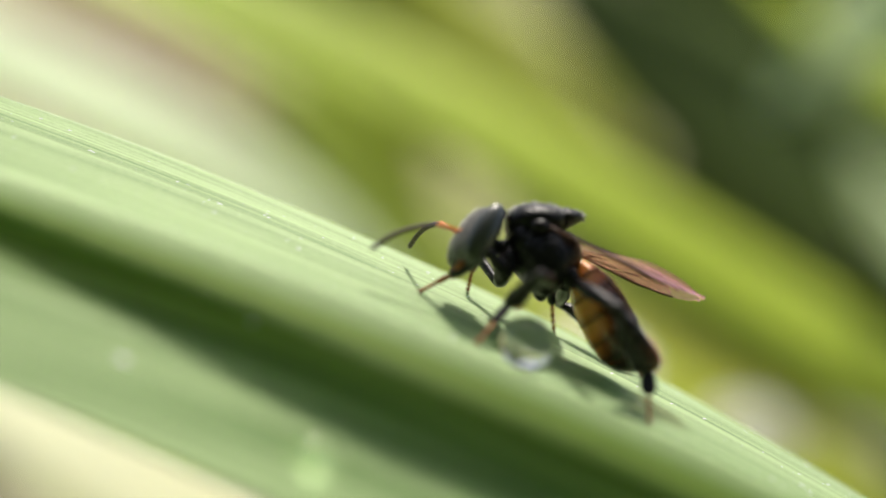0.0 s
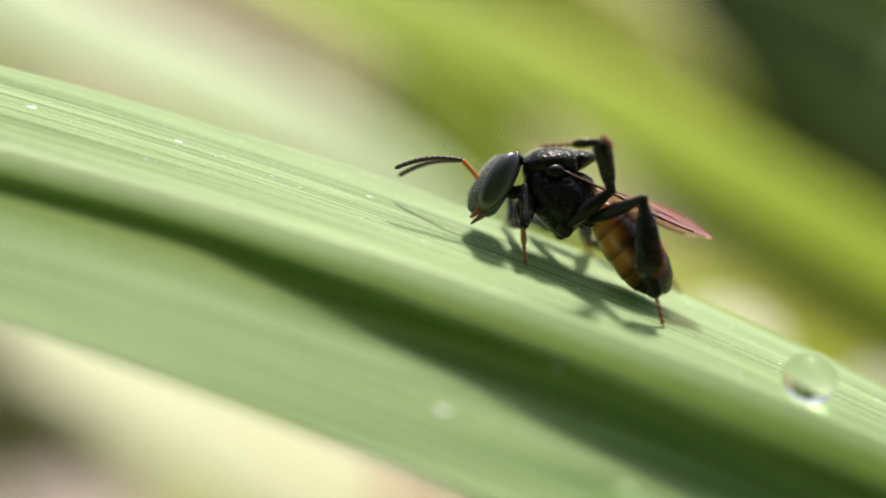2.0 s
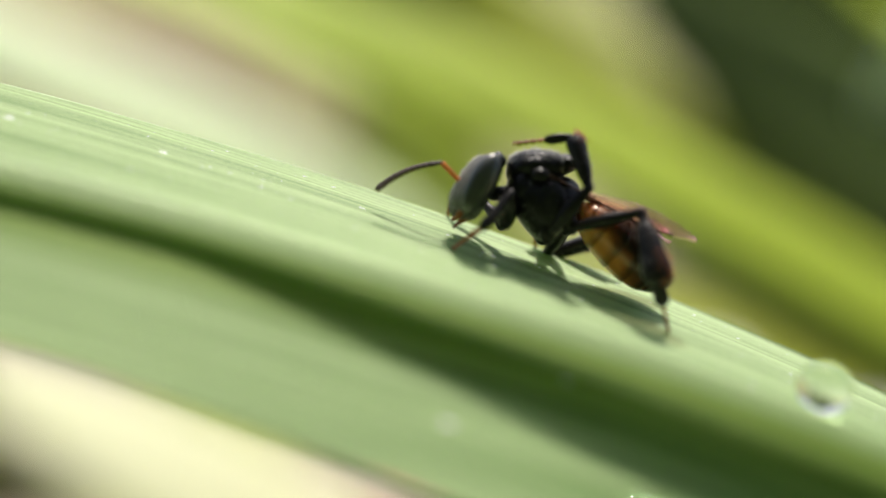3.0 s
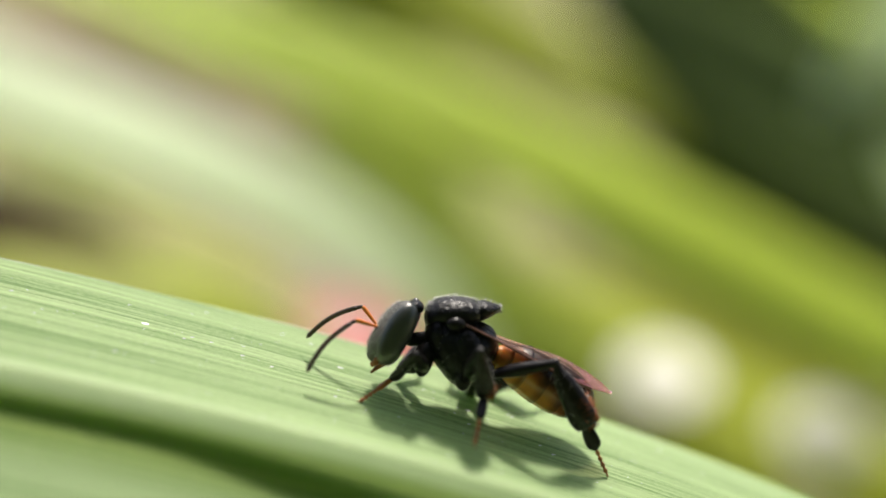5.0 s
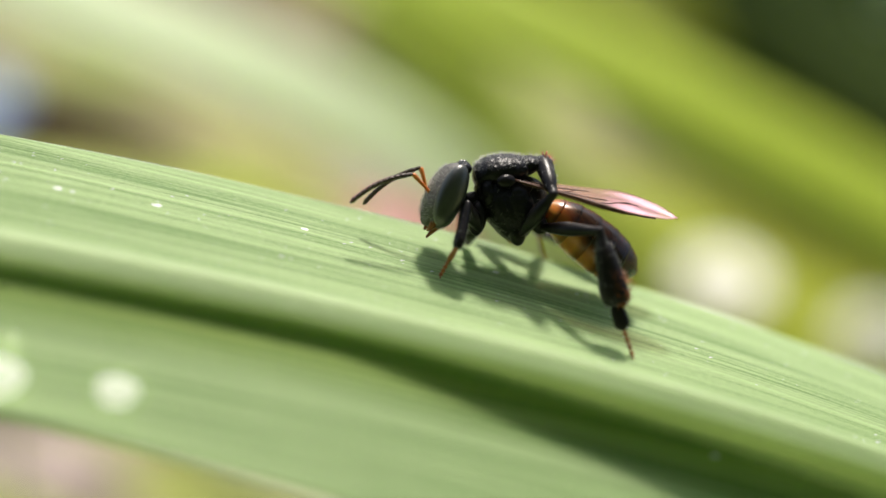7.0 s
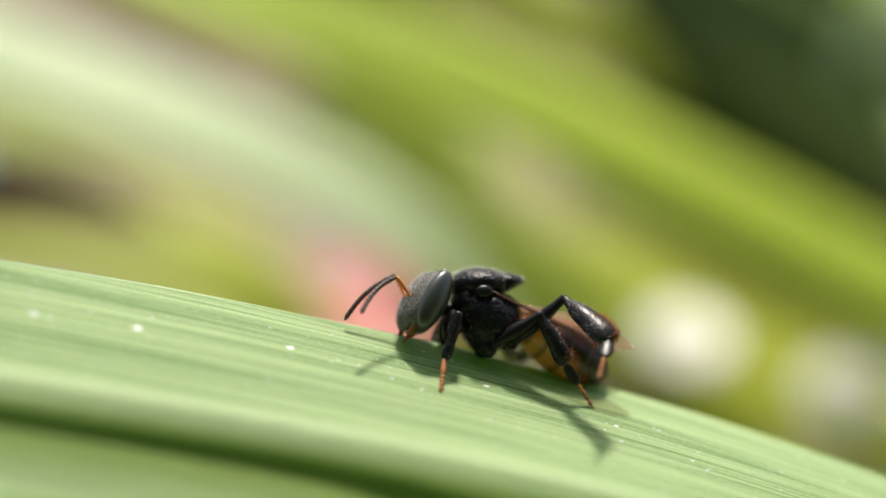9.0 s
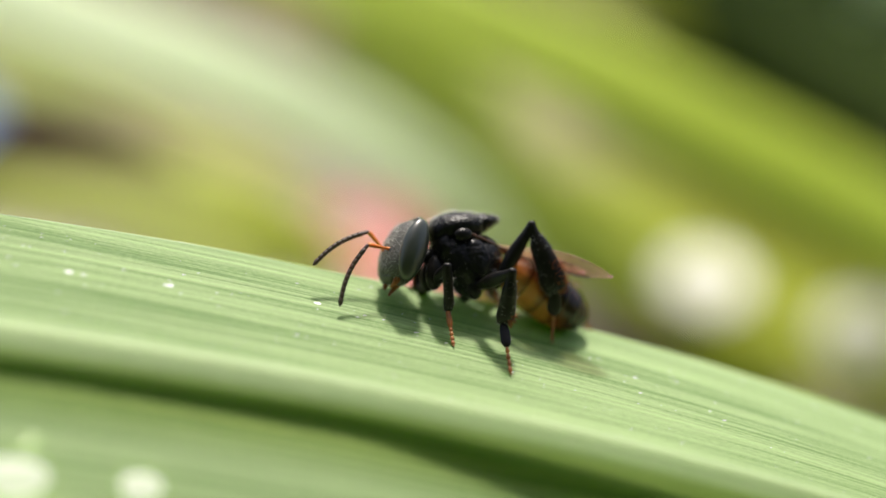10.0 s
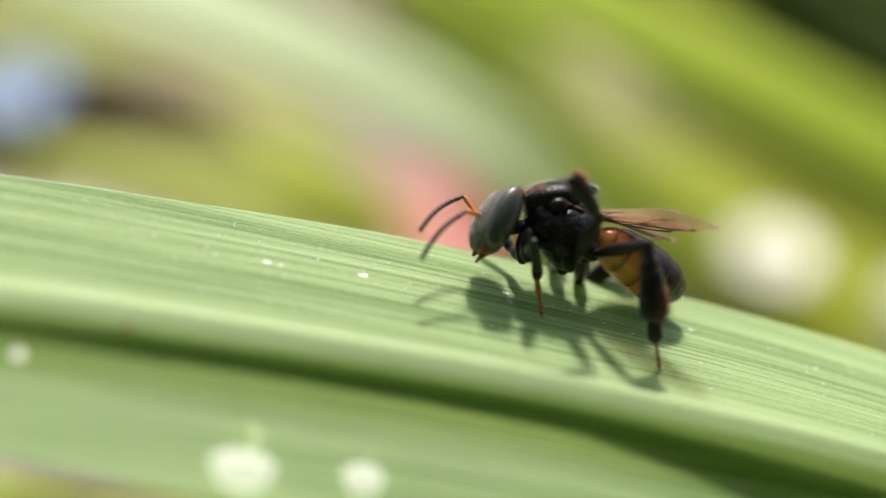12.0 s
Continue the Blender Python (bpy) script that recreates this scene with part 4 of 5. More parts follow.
def build_head():
    """Its origin is the neck; the long face leans back at its top."""
    tip = Matrix.Translation((0.46, 0, 0.02)) @ Matrix.Rotation(radians(-18), 4, "Y")
    shape = moved(loft(eased([(-0.27, 0, 0.02, 0.18, 0.24), (-0.23, 0, 0.02, 0.46, 0.50), (-0.08, 0, 0.02, 0.57, 0.62), (0.08, 0, 0.0, 0.55, 0.61),
                              (0.22, 0, -0.04, 0.43, 0.53), (0.31, 0, -0.08, 0.28, 0.38), (0.35, 0, -0.10, 0.12, 0.18)]), 30), tip)
    head = part("head", mesh_of("head", *shape, FACE), bee, "black head with grey down on the face")
    for side in (1, -1):
        eye = moved(ball(0.255, 0.17, 0.585, 20, 32), tip @ Matrix.Translation((0.0, 0.48 * side, 0.02)) @ Matrix.Rotation(radians(12 * side), 4, "Z"))
        part("eye", mesh_of("eye", *eye, EYE), head, "large smooth dark olive-grey compound eye")
        jaw = moved(loft(eased([(0.0, 0, 0, 0.08, 0.10), (0.12, 0, 0, 0.07, 0.085), (0.22, -0.04 * side, 0, 0.06, 0.06), (0.30, -0.09 * side, 0.02, 0.025, 0.03)]), 12),
                    tip @ Matrix.Translation((0.06, 0.24 * side, -0.50)) @ Matrix.Rotation(radians(80), 4, "Y") @ Matrix.Scale(0.72, 4))
        part("mandible", mesh_of("mandible", *jaw, TARSUS), head, "reddish-brown jaw")
        ocellus = moved(ball(0.06, 0.06, 0.06, 8, 12), tip @ Matrix.Translation((-0.06, 0.13 * side, 0.66)))
        part("ocellus", mesh_of("ocellus", *ocellus, EYE), head)
    crown = moved(ball(0.15, 0.34, 0.13), tip @ Matrix.Translation((-0.10, 0, 0.58)))
    part("vertex", mesh_of("vertex", *crown, CHITIN), head)
    lip = moved(ball(0.12, 0.24, 0.14), tip @ Matrix.Translation((0.16, 0, -0.50)))
    part("clypeus", mesh_of("clypeus", *lip, FACE), head)
    tongue = moved(loft(eased([(0.0, 0, 0, 0.07, 0.06), (0.18, 0, 0, 0.05, 0.045), (0.34, 0, -0.02, 0.02, 0.02)]), 10), tip @ Matrix.Translation((-0.10, 0, -0.52)) @ Matrix.Rotation(radians(60), 4, "Y"))
    part("tongue", mesh_of("tongue", *tongue, TARSUS), head, "brown folded tongue")
    down = outward(spots_on(shape, RND, 900, lambda p, n: p.x > 0.45 and abs(p.y) < 0.6), Vector((0.46, 0, 0)))
    tagged(part("face_hair", mesh_of("face_hair", *bristles(down, 0.06, 0.0045, RND), HAIR), head, "short whitish down"), kind="stuff")
    return head


def build_antenna():
    scape = mesh_of("scape", *loft(eased([(0, 0, 0, 0.042, 0.042), (0.06, 0, 0, 0.026, 0.026), (0.2, 0, 0, 0.033, 0.033), (0.40, 0, 0.0, 0.042, 0.042), (SCAPE_LONG, 0, 0, 0.022, 0.022)]), 12), SCAPE)
    sections = []
    step = (FEELER_LONG - 0.05) / 11
    for k in range(11):
        for f, r in ((0.0, 0.037), (0.2, 0.044), (0.8, 0.046), (1.0, 0.039)):
            x = (k + f) * step
            sections.append((x, 0, 0.10 * math.sin(math.pi * min(1, x / FEELER_LONG)) ** 1.0, r * (0.8 if k == 0 else 1.0), r * (0.8 if k == 0 else 1.0)))
    sections.append((FEELER_LONG, 0, 0.0, 0.012, 0.012))
    flagellum = mesh_of("flagellum", *loft(sections, 12), FLAGELLUM)
    return scape, flagellum


def build_wing(length, width, name, side):
    """Lies along -x from its root, spread to its outer side; a thin slab with raised veins."""
    n, m = 28, 10
    verts, faces = [], []

    def place(f, c):
        front = -0.05 + 0.17 * f
        end = max(0.0, (f - 0.68) / 0.32)
        rounding = math.sqrt(max(0.0, 1 - end * end))
        chord = width * min(1, 0.14 + 1.35 * f) ** 0.9 * rounding + 0.01
        return (-length * f, side * (front * 0.6 + 0.05 - 0.42 * width * (1 - rounding) - chord * c * 0.95), 0.022 * math.sin(9 * c + 7 * f) * f - 0.08 * c)
    for sheet in (0, 1):
        for i in range(n + 1):
            for k in range(m + 1):
                x, y, z = place(i / n, k / m)
                verts.append((x, y, z - 0.006 * sheet))
    o = (n + 1) * (m + 1)
    for i in range(n):
        for k in range(m):
            a, b = i * (m + 1) + k, (i + 1) * (m + 1) + k
            faces.append((a, a + 1, b + 1, b))
            faces.append((o + a + 1, o + a, o + b, o + b + 1))
    for i in range(n):
        for k in (0, m):
            a, b = i * (m + 1) + k, (i + 1) * (m + 1) + k
            faces.append((a, b, o + b, o + a))
    wing = part(name, mesh_of(name, verts, faces, WING), bee, "clear smoky wing with pinkish sheen")
    lines = [[(f / 12 * 0.86, 0.0) for f in range(13)], [(f / 12 * 0.62, 0.10 + 0.25 * f / 12) for f in range(12)],
             [(f / 12 * 0.50, 0.25 + 0.50 * f / 12) for f in range(12)], [(0.50 + 0.03 * f, 0.02 + 0.07 * f) for f in range(8)],
             [(0.30 + 0.012 * f, 0.20 + 0.06 * f) for f in range(8)], [(0.62 + 0.02 * f, 0.30 + 0.03 * f) for f in range(8)]]
    for k, line in enumerate(lines):
        pts = [place(f, c) for f, c in line]
        thick = 0.024 if k == 0 else 0.012
        part("vein", mesh_of("vein", *loft([(p[0], p[1], p[2], thick, thick * 0.8) for p in pts], 6), VEIN), wing)
    if name == "forewing":
        spot = [place(0.50 + 0.02 * f, 0.015) for f in range(8)]
        part("wing_spot", mesh_of("wing_spot", *loft([(p[0], p[1], p[2], 0.012 + 0.035 * math.sin(math.pi * (k + 0.3) / 7.6), 0.012) for k, p in enumerate(spot)], 8), VEIN), wing)
    return wing


def build_leg(kind):
    """Three meshes along +x: femur, tibia, tarsus."""
    lf, lt, ls = LEGS[kind][1]
    wide = {"fore": 0.12, "middle": 0.13, "hind": 0.125}[kind]
    femur = loft(eased([(-0.05, 0, 0, 0.06, 0.06), (0.10 * lf, 0, 0, 0.085, 0.09), (0.45 * lf, 0, 0, wide, wide * 1.12), (0.86 * lf, 0, 0, 0.085, 0.09), (lf + 0.02, 0, 0, 0.075, 0.08), (lf + 0.07, 0, 0, 0.03, 0.03)]), 14)
    end = {"fore": 0.10, "middle": 0.17, "hind": 0.25}[kind]
    deep = {"fore": 0.09, "middle": 0.14, "hind": 0.15}[kind]
    tibia = loft(eased([(-0.07, 0, 0, 0.04, 0.05), (-0.03, 0, 0, 0.07, 0.08), (0.12 * lt, 0, 0, 0.08, 0.09), (0.32 * lt, 0, 0.01, deep * 0.9, 0.60 * end + 0.03), (0.62 * lt, 0, 0.02, deep, 0.90 * end),
                        (0.85 * lt, 0, 0.02, deep, end), (lt, 0, 0.01, deep * 0.6, end * 0.75), (lt + 0.03, 0, 0, 0.03, end * 0.4)]), 18)
    basal = {"fore": 0.055, "middle": 0.095, "hind": 0.135}[kind]
    tarsus = [loft(eased([(-0.02, 0, 0, 0.03, 0.04), (0.10 * ls, 0, 0, 0.045, basal * 0.85), (0.32 * ls, 0, 0, 0.045, basal), (0.42 * ls, 0, 0, 0.04, basal * 0.8), (0.48 * ls, 0, 0, 0.025, 0.03)]), 12)]
    for k in range(4):
        x0 = ls * (0.47 + 0.12 * k)
        tarsus.append(loft([(x0, 0, 0, 0.022, 0.022), (x0 + 0.085 * ls, 0, 0, 0.038, 0.042), (x0 + 0.118 * ls, 0, 0, 0.022, 0.022)], 10))
    for q in (1, -1):
        tarsus.append(loft([(ls * 0.95, 0.015 * q, 0, 0.016, 0.016), (ls * 1.0, 0.045 * q, 0.01, 0.012, 0.012), (ls * 1.03, 0.05 * q, -0.03, 0.004, 0.004)], 6))
    tv, tf, slots = joined(*tarsus)
    tm = mesh_of("tarsus", tv, tf, [LEG, TARSUS], slots=[0 if k == 0 and kind != "fore" else 1 for k in slots])
    # bristles along the back of the shin, and a rusty fringe at the end of the broad hind one
    spots = [(p, n if n.dot(p - Vector((p.x, 0, 0))) > 0 else -n) for p, n in spots_on(tibia, RND, {"fore": 60, "middle": 120, "hind": 260}[kind], lambda p, n: p.x > 0.15)]
    hair = mesh_of("leg_hair", *bristles(spots, 0.07, 0.004, RND), HAIR)
    fringe = None
    if kind != "fore":
        spots = [(p, n if n.dot(p - Vector((p.x, 0, 0))) > 0 else -n) for p, n in spots_on(tibia, RND, 200 if kind == "hind" else 90, lambda p, n: p.x > lt * (0.55 if kind == "hind" else 0.8) and p.z > 0.03)]
        size = 1.0 if kind == "hind" else 0.7
        lump = moved(ball(0.14 * size, 0.07 * size, 0.07 * size, 8, 12), Matrix.Translation((lt * 0.90, 0.01, end * 0.86)))
        v, f, _ = joined(bristles(spots, 0.11, 0.008, RND), lump)
        fringe = mesh_of("fringe", v, f, RUST)
    return mesh_of("femur", *femur, LEG), mesh_of("tibia", *tibia, LEG), tm, hair, fringe


# hip (its left one), the lengths of the three pieces, and the way in which the knee stands out
LEGS = {"fore": ((0.66, 0.28, -0.42), (0.56, 0.80, 0.72), (0.2, 0.9, 0.3)),
        "middle": ((-0.08, 0.40, -0.56), (0.98, 0.96, 1.02), (-0.1, 0.9, 0.4)),
        "hind": ((-0.47, 0.34, -0.50), (1.20, 1.28, 1.00), (-0.8, 0.75, 1.25))}

thorax, abdomen = build_body()
head = build_head()
scape_mesh, flagellum_mesh = build_antenna()
antennae = {q: (part("scape", scape_mesh, bee, "orange first joint of the feeler"), part("flagellum", flagellum_mesh, bee, "dark brown ringed feeler")) for q in (1, -1)}
wings = {q: (build_wing(3.05, 0.70, "forewing", q), build_wing(2.35, 0.48, "hindwing", q)) for q in (1, -1)}
legs = {}
for kind in LEGS:
    meshes = build_leg(kind)
    for q in (1, -1):
        three = [part(kind + "_" + n, m, bee) for n, m in zip(("femur", "tibia", "tarsus"), meshes)]
        tagged(part("leg_hair", meshes[3], three[1]), kind="stuff")
        if meshes[4]:
            tagged(part("fringe", meshes[4], three[1], "rust-brown fringe of hair"), kind="stuff")
        legs[kind, q] = three


# ---- what moves ----
def between(table, t):
    """A smooth way through rows of (seconds, values)."""
    if t <= table[0][0]:
        return table[0][1:]
    for i in range(len(table) - 1):
        if t <= table[i + 1][0] + 1e-6:
            p1, p2 = table[i], table[i + 1]
            p0, p3 = table[max(i - 1, 0)], table[min(i + 2, len(table) - 1)]
            d = p2[0] - p1[0]
            f = (t - p1[0]) / d
            out = []
            for a, b, c, e in zip(p0[1:], p1[1:], p2[1:], p3[1:]):
                m1 = (c - a) / max(p2[0] - p0[0], 1e-6) * d * 0.6
                m2 = (e - b) / max(p3[0] - p1[0], 1e-6) * d * 0.6
                out.append((2 * f ** 3 - 3 * f * f + 1) * b + (f ** 3 - 2 * f * f + f) * m1 + (3 * f * f - 2 * f ** 3) * c + (f ** 3 - f * f) * m2)
            return out
    return table[-1][1:]


def along(origin, way, up):
    """A pose (origin in millimetres) whose x runs along way, with z as near to up as can be."""
    x = Vector(way).normalized()
    y = Vector(up).cross(x)
    y = y.normalized() if y.length > 1e-6 else x.orthogonal().normalized()
    z = x.cross(y)
    m = Matrix((x, y, z)).transposed().to_4x4()
    m.translation = Vector(origin) * MM
    return m


def knee(hip, ankle, a, b, out, swing):
    """The joint between two pieces of lengths a and b, turned by swing degrees about the line from hip to ankle."""
    d = ankle - hip
    l = min(max(d.length, abs(a - b) + 0.02), a + b - 0.005)
    way = d.normalized()
    c = (a * a - b * b + l * l) / (2 * l)
    h = math.sqrt(max(a * a - c * c, 0.0))
    side = (out - way * out.dot(way)).normalized()
    w = radians(swing)
    return hip + way * c + (side * math.cos(w) + way.cross(side) * math.sin(w)) * h


BODY = [
    (0, 10.267, 2.203, -1.148, 21.6, 2.6, 186.0),
    (0.2, 9.796, 2.264, -1.236, 18.5, 2.3, 185.6),
    (0.5, 8.852, 2.355, -0.699, 13.8, 2.0, 185.3),
    (0.7, 8.179, 2.484, -0.670, 13.7, 0.8, 183.8),
    (1, 7.461, 2.679, -0.428, 13.4, -1.1, 181.3),
    (1.2, 7.104, 2.644, -0.552, 14.4, -0.5, 182.7),
    (1.5, 6.606, 2.592, -0.041, 15.9, 0.3, 184.7),
    (1.7, 5.429, 2.708, 0.024, 16.1, -2.5, 183.7),
    (1.8, 5.033, 2.764, -0.018, 16.2, -3.9, 183.2),
    (2, 5.554, 2.848, 0.068, 17.9, 5.4, 187.2),
    (2.2, 5.524, 2.873, 0.109, 17.2, 3.3, 186.3),
] + [
    (2.5, 5.363, 2.913, 0.012, 16.2, 0.2, 185.0),
    (2.7, 5.477, 2.903, 0.059, 15.3, 0.8, 185.3),
    (3, 5.250, 2.890, 0.124, 13.9, 1.6, 185.8),
    (3.2, 5.208, 2.826, 0.361, 12.7, 0.8, 186.7),
    (3.5, 5.416, 2.729, 0.394, 10.9, -0.5, 188.2),
    (3.7, 5.368, 2.694, 0.609, 12.2, 2.8, 188.9),
] + [
    (5.3, 4.025, 2.341, 0.429, 15.7, -0.1, 182.0),
    (5.5, 3.951, 2.342, 0.578, 14.9, 4.2, 179.6),
    (5.7, 3.931, 2.446, 0.776, 16.4, 3.4, 181.3),
    (6, 3.816, 2.603, 0.774, 18.7, 2.2, 184.0),
    (6.2, 3.446, 2.663, 0.936, 15.3, 3.7, 183.5),
    (6.5, 2.775, 2.754, 1.034, 10.4, 6.0, 182.8),
    (6.7, 2.333, 2.856, 1.187, 12.3, 7.3, 184.8),
] + [
    (8.3, 1.856, 3.638, 0.751, 24.0, -9.5, 196.0),
    (8.5, 2.039, 3.710, 0.800, 22.0, -9.1, 194.6),
    (8.7, 2.037, 3.805, 0.989, 23.2, -7.1, 191.5),
    (9, 2.033, 3.948, 0.725, 24.9, -4.2, 186.9),
    (9.2, 1.970, 3.940, 0.805, 29.4, -5.3, 186.5),
    (9.5, 1.465, 3.927, 0.808, 36.2, -6.7, 186.0),
] + [
    (9.7, 1.589, 3.815, 1.138, 28.6, 8.3, 191.9),
    (10, 1.196, 3.621, 1.095, 26.3, -0.1, 193.6),
    (10.5, 0.369, 2.368, 1.857, 14.3, 2.3, 179.6),
    (10.7, 0.046, 2.463, 1.416, 17.2, 5.3, 179.7),
    (11, -0.288, 2.605, 1.780, 21.6, 9.9, 179.8),
    (11.2, -0.340, 2.689, 1.515, 23.5, 8.2, 182.0),
    (11.5, -0.518, 2.813, 1.711, 26.2, 5.6, 185.2),
    (11.7, -0.299, 2.814, 1.801, 26.7, 4.0, 186.2),
    (11.9, -0.428, 2.813, 1.820, 27.2, 2.4, 187.3),
    (12, -0.551, 2.814, 1.768, 27.3, 1.6, 187.8),
]
# the head's nod and its turn to its left; how far the abdomen hangs, and its sway; the folded wings' droop and splay
HEAD = [
    (0, -10.1, 7.9),
    (0.5, -9.8, 0.4),
    (1, -7.4, 0.8),
    (1.5, -5.4, 0.8),
    (1.8, -1.8, 2.5),
    (2, -13.8, 1.2),
] + [
    (2.5, -9.7, 0.9),
    (3, -8.8, 1.0),
    (3.5, -0.6, 4.1),
    (3.7, 4.3, 4.8),
] + [
    (5.3, -11.8, -0.5),
    (5.5, -14.2, -1.0),
    (6, -11.6, -0.1),
    (6.5, -9.8, -0.1),
    (6.7, -10.0, 2.4),
] + [
    (8.3, -3.8, 9.6),
    (8.5, -2.9, 10.1),
    (9, -7.1, 12.8),
    (9.5, 1.8, 19.2),
] + [
    (9.7, -10.5, 15.0),
    (10, -5.3, 9.2),
    (10.5, -2.0, -0.3),
    (11, -12.5, -0.8),
    (11.5, -13.9, 2.8),
    (12, -11.5, 4.6),
]
BELLY = [
    (0, 56.9, 1.5),
    (0.5, 51.5, -4.1),
    (1, 46.3, -3.4),
    (1.5, 43.6, -0.6),
    (2, 50.0, -3.1),
] + [
    (2.5, 37.2, -4.2),
    (3, 36.2, -1.9),
    (3.5, 46.6, 1.6),
    (3.7, 54.3, 4.9),
] + [
    (5.3, 20.7, 8.6),
    (5.5, 42.5, 4.0),
    (6, 48.4, 3.2),
    (6.5, 46.9, -0.6),
    (6.7, 40.4, -1.4),
] + [
    (8.3, 25.2, -4.4),
    (8.5, 25.5, -1.8),
    (9, 21.5, 11.0),
    (9.5, 10.3, 17.3),
] + [
    (9.7, 42.5, 12.2),
    (10, 32.4, 6.1),
    (10.5, 33.7, 2.0),
    (11, 37.9, 17.4),
    (11.5, 24.5, 16.2),
    (12, 29.6, 17.2),
]
FOLD = [
    (0, -23.0, -3.4),
    (1, -25.8, -10.0),
    (1.5, -21.6, -9.3),
    (2, -25.8, -2.3),
] + [
    (2.5, -17.2, -14.9),
    (3, -20.8, -21.0),
    (3.5, -21.5, -12.5),
    (3.7, -25.5, -8.3),
] + [
    (5.3, -21.5, -0.8),
    (5.5, -20.4, -8.5),
    (6, -21.0, -9.9),
    (6.5, -21.3, 6.4),
    (6.7, -17.8, 10.8),
] + [
    (10, -19.5, -18.5),
    (10.5, -22.2, -8.6),
    (11, -7.3, -23.0),
    (11.5, -18.4, -21.6),
    (12, -14.0, -30.0),
]
# the feelers: rise and spread of scape and flagellum, the left one, then the right one
FEELERS = [
    (0, -0, 4, -34, 2, 23, 48, -16, 78),
    (0.5, 6, 10, -50, 8, 19, 10, -27, 47),
    (1, 4, 8, -36, 4, 5, 10, -30, 63),
    (1.5, 9, 15, -55, 3, 35, 16, -29, 26),
    (1.8, 24, 11, -35, 41, 29, 10, -27, 44),
    (2, 34, 9, -19, 7, 41, 10, -22, 19),
] + [
    (2.5, 20, 7, -56, 2, 37, 18, -31, 27),
    (3, 34, 7, -33, -2, 38, 7, -31, 8),
    (3.5, 45, 5, -27, 21, 42, 13, -17, 28),
    (3.7, 33, 6, -54, 13, 51, 31, -47, 73),
] + [
    (5.3, 5, 24, -54, 13, 40, 14, -33, 18),
    (5.5, 24, 25, -34, 15, 39, 11, -5, 24),
    (6, 16, 7, -47, 4, 20, 10, -46, 5),
    (6.5, 21, 16, -43, 12, 14, 12, -36, 62),
    (6.7, 34, 10, -37, 4, 64, 32, -44, 15),
] + [
    (8.3, 77, 29, 26, 19, 80, 22, 9, -2),
    (8.5, 79, 28, 31, 19, 82, 23, 10, -1),
    (9, 39, 6, -42, 35, 59, 21, -50, 18),
    (9.5, 32, -1, -40, 47, 9, 65, -23, -11),
] + [
    (9.7, 20, 21, -68, 41, 10, 26, -31, -44),
    (10, 7, 9, -64, -1, 52, 18, -31, 1),
    (10.5, 21, 21, -57, 0, 67, 25, -39, 25),
    (11, 23, 39, -50, 36, 68, 21, 9, 30),
    (11.5, -7, 34, -52, 49, 56, 24, -31, 49),
    (12, -3, 41, -52, 15, 50, 16, -41, -29),
]
# the left legs: the foot along the blade, across it from the midrib, its height over it; the ankle in the bee's space; the knee's swing
FORE = [
    (0, 8.13, 2.34, 0.03, 1.59, 0.12, -0.43, 26),
    (0.5, 6.72, 2.34, 0.01, 1.60, 0.31, -0.54, 24),
    (1, 5.51, 2.42, 0.00, 1.45, 0.58, -0.48, 53),
    (1.5, 4.82, 1.87, -0.00, 1.28, 0.41, -0.68, 15),
    (2, 5.00, 2.21, 0.01, 0.78, 0.64, -0.59, 7),
] + [
    (2.5, 3.58, 2.19, -0.01, 1.29, 0.76, -0.49, 44),
    (3, 3.66, 2.26, -0.00, 1.17, 0.77, -0.54, 26),
    (3.5, 3.73, 2.32, -0.00, 1.13, 0.19, -0.72, -1),
    (3.7, 3.72, 2.43, 0.02, 1.34, 0.32, -0.80, 8),
] + [
    (5.3, 2.20, 1.70, 0.00, 1.21, 0.20, -0.58, 18),
    (5.5, 2.42, 2.03, 0.00, 1.13, 0.58, -0.56, 52),
    (6, 2.54, 2.22, 0.00, 0.95, 0.24, -0.63, 56),
    (6.5, 0.92, 2.10, -0.00, 1.43, 0.64, -0.49, 71),
    (6.7, 0.93, 2.06, 0.00, 1.23, 0.86, -0.65, 46),
] + [
    (8.3, 0.96, 1.99, 0.00, 0.83, 0.55, -0.85, -0),
    (8.5, 1.05, 2.30, -0.00, 0.99, 1.01, -0.77, -1),
    (9, 1.13, 2.21, -0.00, 0.89, 0.73, -0.84, -6),
    (9.5, 1.06, 2.30, -0.00, 0.58, 0.77, -0.94, -25),
] + [
    (9.7, 1.03, 2.34, -0.02, 0.95, 1.11, -0.97, -10),
    (10, 0.93, 2.09, 0.01, 0.57, 0.51, -0.95, -21),
    (10.5, -0.81, 1.82, 0.03, 1.00, 0.31, -0.84, 11),
    (11, -0.88, 1.97, -0.01, 0.73, 0.47, -0.79, -8),
    (11.5, -0.86, 1.94, -0.00, 0.58, 0.44, -0.85, -21),
    (12, -0.93, 1.99, 0.01, 0.59, 0.27, -0.85, -6),
]
